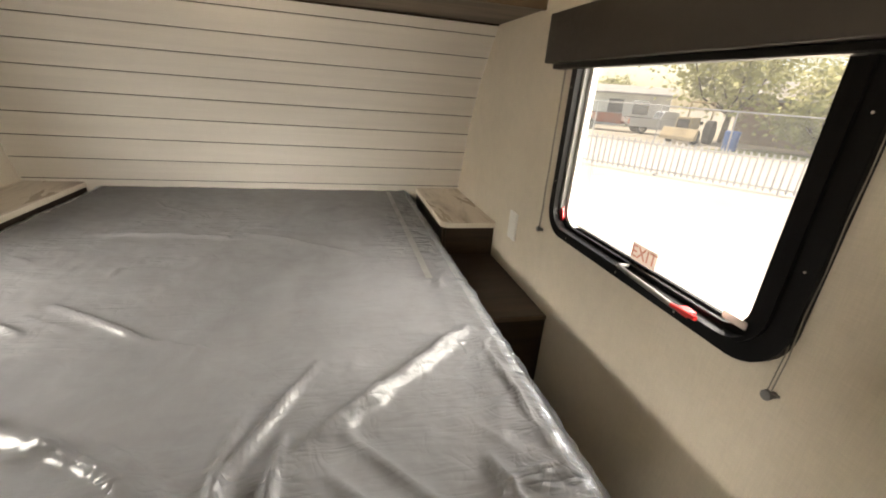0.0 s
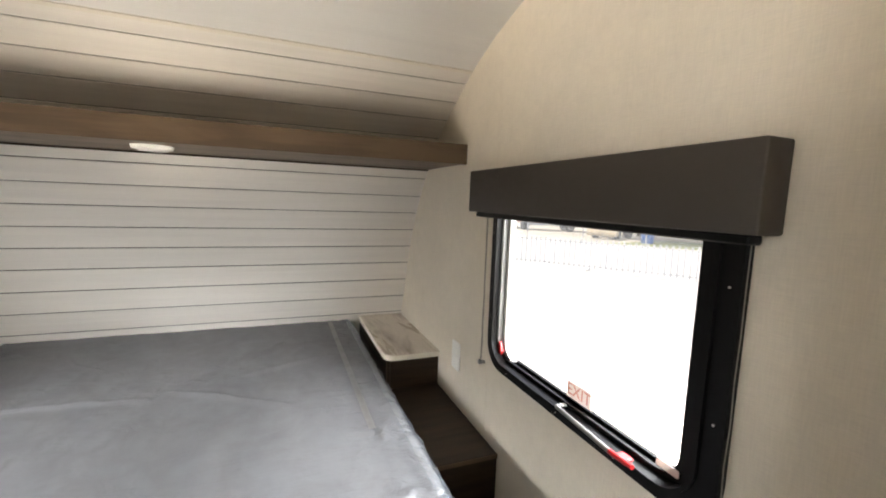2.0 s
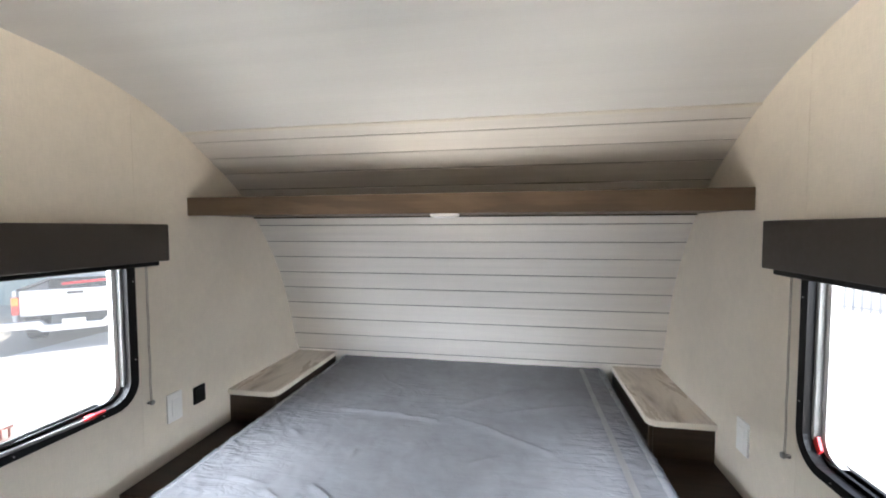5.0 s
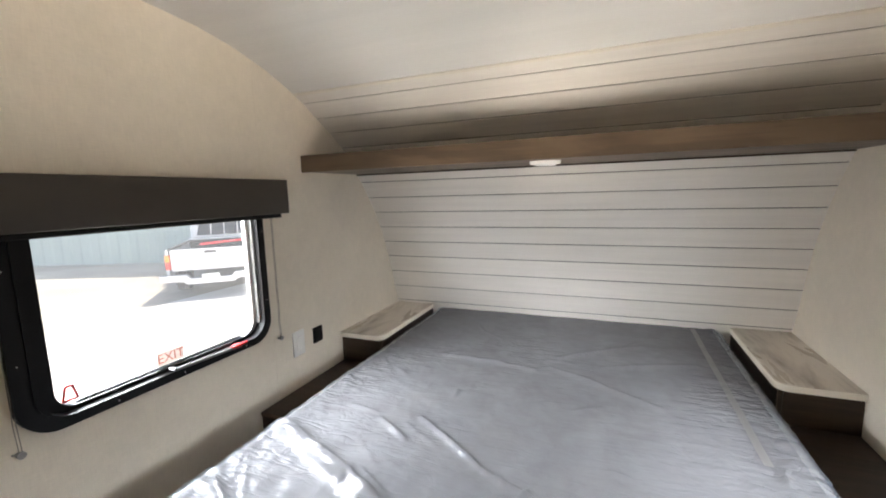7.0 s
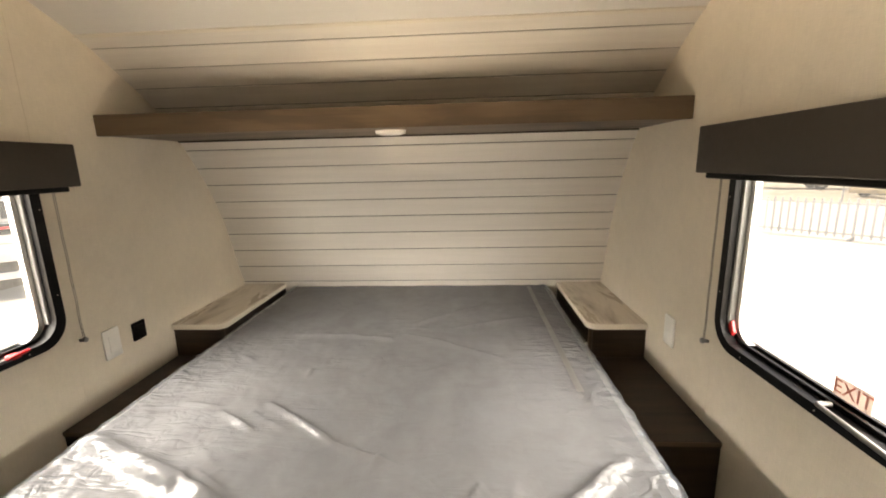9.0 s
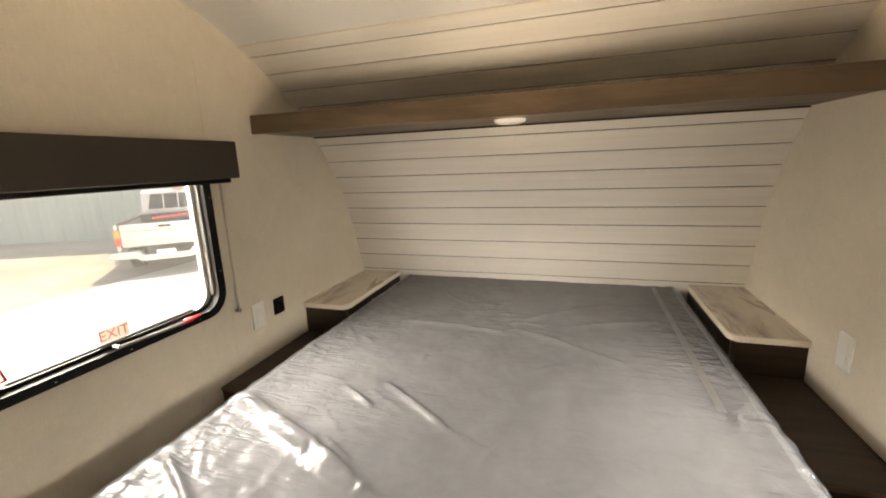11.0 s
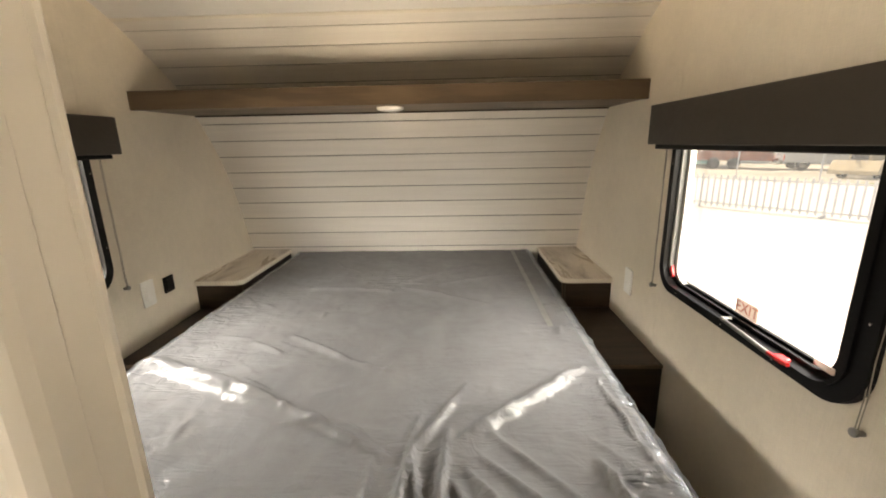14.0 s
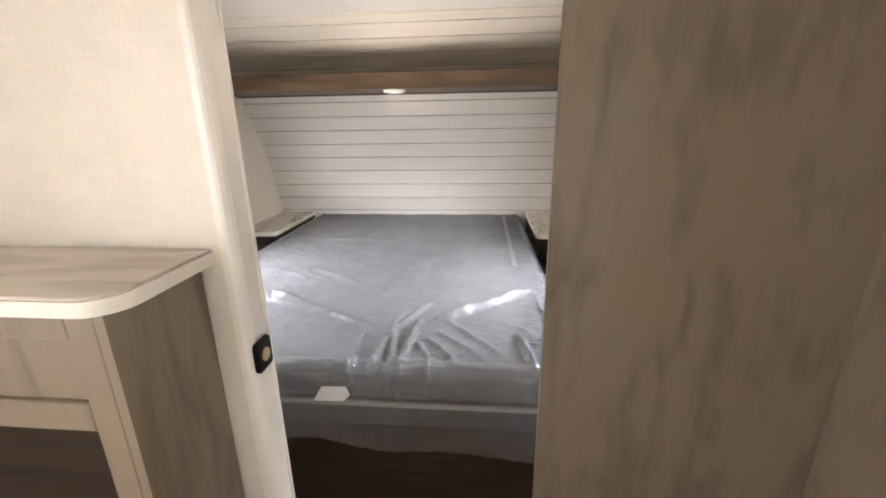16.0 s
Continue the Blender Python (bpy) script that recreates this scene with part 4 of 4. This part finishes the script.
def pickup(name, label, at, rz, detail):
    """A pickup truck with its tail towards -y of its own axes."""
    t = thing(name, label, "pickup truck", at)
    t.rotation_euler = (0, 0, radians(rz))
    W = 0.83
    bed = [(0.02, 0.45), (0.02, 1.0), (2.02, 1.02), (2.02, 0.45)]
    for s in (-1, 1):
        part("bed_side", prism(bed, "x", *sorted((s * W, s * (W - 0.06))), 0.01), CARW, t)
    part("bed_floor", box((-W + 0.06, 0.05, 0.55), (W - 0.06, 2.0, 0.60)), CARBLACK, t, "black bed liner")
    part("bed_front", box((-W + 0.06, 1.96, 0.6), (W - 0.06, 2.02, 1.02)), CARBLACK, t)
    part("bed_liner_rim", box((-W + 0.055, 0.05, 1.0), (-W + 0.14, 1.95, 1.035), 0.01, 1), CARBLACK, t)
    part("bed_liner_rim", box((W - 0.14, 0.05, 1.0), (W - 0.055, 1.95, 1.035), 0.01, 1), CARBLACK, t)
    gate = part("tailgate", box((-W + 0.10, -0.01, 0.56), (W - 0.10, 0.05, 1.0), 0.012, 2), CARW, t)
    part("groove", box((-W + 0.16, -0.014, 0.86), (W - 0.16, -0.0105, 0.868)), CARBLACK, gate)
    part("gate_handle", box((-0.11, -0.03, 0.91), (0.11, -0.011, 0.955), 0.006, 1), CARBLACK, gate, "dark gate handle")
    for k in range(6):
        part("letter_bar", box((-0.40 + k * 0.135, -0.013, 0.70), (-0.40 + k * 0.135 + 0.10, -0.0105, 0.80)), GREYBAR, gate)
    for s in (-1, 1):
        a, b = sorted((s * W, s * (W - 0.095)))
        lamp = part("tail_light", box((a, -0.025, 0.60), (b, 0.03, 0.90), 0.008, 1), REDLENS, t, "red tail light")
        part("indicator", box((a + 0.004, -0.03, 0.76), (b - 0.004, -0.0255, 0.89)), AMBER, lamp, "amber indicator")
    part("bumper", prism([(-0.92, 0.50), (-0.45, 0.50), (-0.38, 0.42), (0.38, 0.42), (0.45, 0.50), (0.92, 0.50), (0.92, 0.38), (0.50, 0.36), (0.42, 0.30), (-0.42, 0.30), (-0.50, 0.36), (-0.92, 0.38)], "y", -0.20, -0.06, 0.012), CHROME if not detail else CARW, t, "pale step bumper")
    part("number_plate", box((-0.16, -0.206, 0.40), (0.16, -0.2005, 0.50)), WHITEW, t, "blank plate")
    hoodp = [(2.05, 0.42), (2.05, 1.05), (3.45, 1.05), (4.45, 0.96), (4.55, 0.62), (4.45, 0.42)]
    part("body", prism(hoodp, "x", -W, W, 0.03), CARW, t)
    cabp = [(2.06, 1.05), (2.22, 1.50), (2.42, 1.56), (3.1, 1.54), (3.5, 1.05)]
    part("cab", prism(cabp, "x", -W + 0.06, W - 0.06, 0.03), CARW, t)
    rear = bmesh.new()
    vs = [rear.verts.new(p) for p in ((-0.62, 2.075, 1.12), (0.62, 2.075, 1.12), (0.56, 2.192, 1.46), (-0.56, 2.192, 1.46))]
    rear.faces.new(vs)
    bmesh.ops.solidify(rear, geom=rear.faces[:], thickness=0.02)
    bmesh.ops.translate(rear, verts=rear.verts, vec=(0, -0.012, 0))
    part("rear_window", rear, CARGLASS, t, "dark rear glass")
    if detail:
        for x in (-0.30, 0.0, 0.30):
            part("window_bar", cyl(bmesh.new(), (x, 2.02, 1.10), (x, 2.135, 1.48), 0.013, seg=6), CARW, t)
        part("red_pole", cyl(bmesh.new(), (-0.25, 0.4, 1.05), (0.70, 0.9, 1.07), 0.022, seg=8), RED, t, "red pole lying in the bed")
        part("roof_light", box((-0.12, 2.25, 1.55), (0.12, 2.33, 1.575), 0.006, 1), REDLENS, t, "red roof light")
    for s in (-1, 1):
        for y in (0.95, 3.75):
            wl = bmesh.new()
            cyl(wl, (s * (W - 0.22), y, 0.34), (s * (W - 0.01), y, 0.34), 0.34, seg=24)
            wh = part("wheel", wl, CARBLACK, t)
            part("rim", cyl(bmesh.new(), (s * (W - 0.012), y, 0.34), (s * (W - 0.004), y, 0.34), 0.19, seg=18), CHROME, wh)
    t.scale = (0.96, 0.96, 0.96)
    return t


pickup("pickup_truck", "white pickup truck with dark bed liner and red pole", (-7.16, 3.40, G), 42, True)
pickup("pickup_truck", "white pickup truck parked in the far yard", (19.3, 23.0, G), -110, False)

gwall = thing("metal_building", "pale green corrugated metal building", "building", (-14, 5.6, G))
gb2 = bmesh.new()
gd = Vector((0.93, 0.37, 0)).normalized()
gn = Vector((-gd.y, gd.x, 0))
prev = None
for i in range(361):
    ph = i % 6
    off = (0, 0.03, 0.03, 0.03, 0, 0)[ph]
    p = gd * (-18 + i * 0.1) - gn * off
    cur = (gb2.verts.new((p.x, p.y, 0)), gb2.verts.new((p.x, p.y, 4.2)))
    if prev:
        gb2.faces.new((prev[0], cur[0], cur[1], prev[1]))
    prev = cur
part("wall", gb2, GREENM, gwall)
bk = bmesh.new()
along_box(bk, gd * -18 + gn * 3.0, gd, 36, 5.9, 4.2, 4.4)
part("roof", bk, GREENM, gwall)


def tree(at, height, spread, seed, label):
    rnd = random.Random(seed)
    t = thing("tree", label, "tree", at, group="yard trees")
    tb = bmesh.new()
    tips = []
    cyl(tb, (0, 0, 0), (0.1, 0.05, height * 0.24), 0.20, 0.13, 10)
    for k in range(9):
        a, r = rnd.uniform(0, 6.28), rnd.uniform(0.35, 1.0) * spread
        m = Vector((math.cos(a) * r * 0.5, math.sin(a) * r * 0.5, height * rnd.uniform(0.24, 0.46)))
        e = Vector((math.cos(a) * r, math.sin(a) * r, height * rnd.uniform(0.22, 0.88)))
        cyl(tb, (0.1, 0.05, height * 0.22), m, 0.09, 0.05, 7)
        cyl(tb, m, e, 0.05, 0.015, 6)
        tips += [e, (m + e) / 2]
    part("trunk", tb, BARK, t)
    vs, fs = [], []
    for tip in tips:
        for _ in range(520):
            p = tip + Vector((rnd.gauss(0, 0.36 * spread * 0.8), rnd.gauss(0, 0.36 * spread * 0.8), rnd.gauss(0, 0.14 * height * 0.8)))
            if noise.noise(p * 1.1) < -0.15:
                continue
            u = Vector((rnd.gauss(0, 1), rnd.gauss(0, 1), rnd.gauss(0, 1))).normalized() * rnd.uniform(0.08, 0.22)
            w = u.orthogonal().normalized() * u.length * 0.6
            k = len(vs)
            vs += [p - u, p + w, p + u, p - w]
            fs.append((k, k + 1, k + 2, k + 3))
    me = bpy.data.meshes.new("crown")
    me.from_pydata([tuple(v) for v in vs], [], fs)
    me.materials.append(LEAF)
    c = new("crown", me)
    c.parent = t
    return t


tree((22.6, 18.3, G), 7.2, 3.6, 3, "spreading yellow-green tree in the far yard")
tree((28.5, 15.0, G), 5.6, 2.8, 5, "spreading green tree in the far yard")
tree((23.5, 13.0, G), 2.6, 1.9, 8, "low green shrub-like tree in the yard")
tree((33.0, 24.0, G), 8.0, 3.4, 11, "tall green tree behind the house")
tree((26.0, 37.0, G), 4.2, 2.4, 13, "round green tree far behind the yard")


def house(name, label, at, rz, w, d, h, ridge, wallm):
    t = thing(name, label, "house", at)
    t.rotation_euler = (0, 0, radians(rz))
    part("wall", box((-w / 2, -d / 2, 0), (w / 2, d / 2, h)), wallm, t)
    part("roof", prism([(-d / 2 - 0.5, h), (0, h + ridge), (d / 2 + 0.5, h), (d / 2 + 0.5, h + 0.15), (0, h + ridge + 0.18), (-d / 2 - 0.5, h + 0.15)], "x", -w / 2 - 0.4, w / 2 + 0.4), ROOFM, t)
    for x in (-w * 0.28, w * 0.05):
        win = part("window", box((x, -d / 2 - 0.03, 1.0), (x + 1.2, -d / 2 - 0.002, 2.1)), CARGLASS, t)
        part("frame", ring(rounded(x - 0.06, x + 1.26, 0.94, 2.16, 0.001, 1), rounded(x, x + 1.2, 1.0, 2.1, 0.001, 1), "y", -d / 2 - 0.05, -d / 2 - 0.002), WHITEW, win)
    part("door", box((w * 0.3, -d / 2 - 0.03, 0.0), (w * 0.3 + 0.95, -d / 2 - 0.002, 2.05)), WHITEW, t)
    return t


house("house", "low tan house with grey roof behind the trees", (31.5, 16.5, G), -55, 13, 8, 2.5, 1.2, STUCCO)
house("shed", "white shed with grey roof far off", (25.5, 31.0, G), -40, 6, 4, 2.5, 0.6, WHITEW)
cont = thing("teal_container", "teal corrugated storage container in the yard", "container", (16.2, 29.5, G))
part("body", box((-3, -1.2, 0.1), (3, 1.2, 2.6), 0.03, 1), TEAL, cont)
for i in range(18):
    part("rib", box((-2.9 + i * 0.33, -1.24, 0.2), (-2.75 + i * 0.33, -1.202, 2.5)), TEAL, cont)
cont.rotation_euler = (0, 0, radians(-35))

trac = thing("tractor", "faded yellow tractor with roll bar standing in the yard", "tractor", (19.3, 17.4, G))
trac.rotation_euler = (0, 0, radians(-60))
part("hood", box((-0.38, -1.3, 0.75), (0.38, 0.3, 1.35), 0.08, 2), YELLOW, trac)
part("grille", box((-0.30, -1.33, 0.80), (0.30, -1.305, 1.25)), CARBLACK, trac)
part("seat", box((-0.28, 0.7, 0.95), (0.28, 1.2, 1.15), 0.05, 2), CARBLACK, trac)
rb2 = bmesh.new()
for s in (-0.6, 0.6):
    cyl(rb2, (s, 1.2, 0.6), (s, 1.2, 2.15), 0.05, seg=8)
cyl(rb2, (-0.6, 1.2, 2.15), (0.6, 1.2, 2.15), 0.05, seg=8)
part("roll_bar", rb2, YELLOW, trac)
part("loader", prism([(-1.9, 0.2), (-1.4, 0.25), (-1.35, 0.75), (-1.5, 0.8), (-1.85, 0.35)], "x", -0.85, 0.85), YELLOW, trac)
for s in (-1, 1):
    part("rear_wheel", cyl(bmesh.new(), (s * 0.55, 1.0, 0.62), (s * 0.9, 1.0, 0.62), 0.62, seg=20), CARBLACK, trac)
    part("front_wheel", cyl(bmesh.new(), (s * 0.5, -0.9, 0.36), (s * 0.75, -0.9, 0.36), 0.36, seg=18), CARBLACK, trac)

binn = thing("barrel", "blue plastic barrel standing in the yard", "barrel", (18.9, 14.3, G))
part("body", cyl(bmesh.new(), (0, 0, 0), (0, 0, 0.85), 0.30, 0.33, 20), BLUE, binn)
part("lid", cyl(bmesh.new(), (0, 0, 0.85), (0, 0, 0.92), 0.34, 0.30, 20), BLUE, binn)
junk = thing("scrap_trailer", "rusty red flatbed with scrap in the yard", "trailer", (17.6, 24.8, G))
junk.rotation_euler = (0, 0, radians(-48))
part("deck", box((-2.4, -0.9, 0.5), (2.4, 0.9, 0.65)), RUST, junk)
part("side_board", box((-2.4, -0.94, 0.655), (2.4, -0.905, 1.15)), RUST, junk)
for x in (-0.6, 0.5):
    part("wheel", cyl(bmesh.new(), (x, -1.1, 0.34), (x, -0.92, 0.34), 0.34, seg=18), CARBLACK, junk)
part("crate", box((-1.6, -0.6, 0.655), (-0.4, 0.5, 1.3), 0.02, 1), YELLOW, junk)
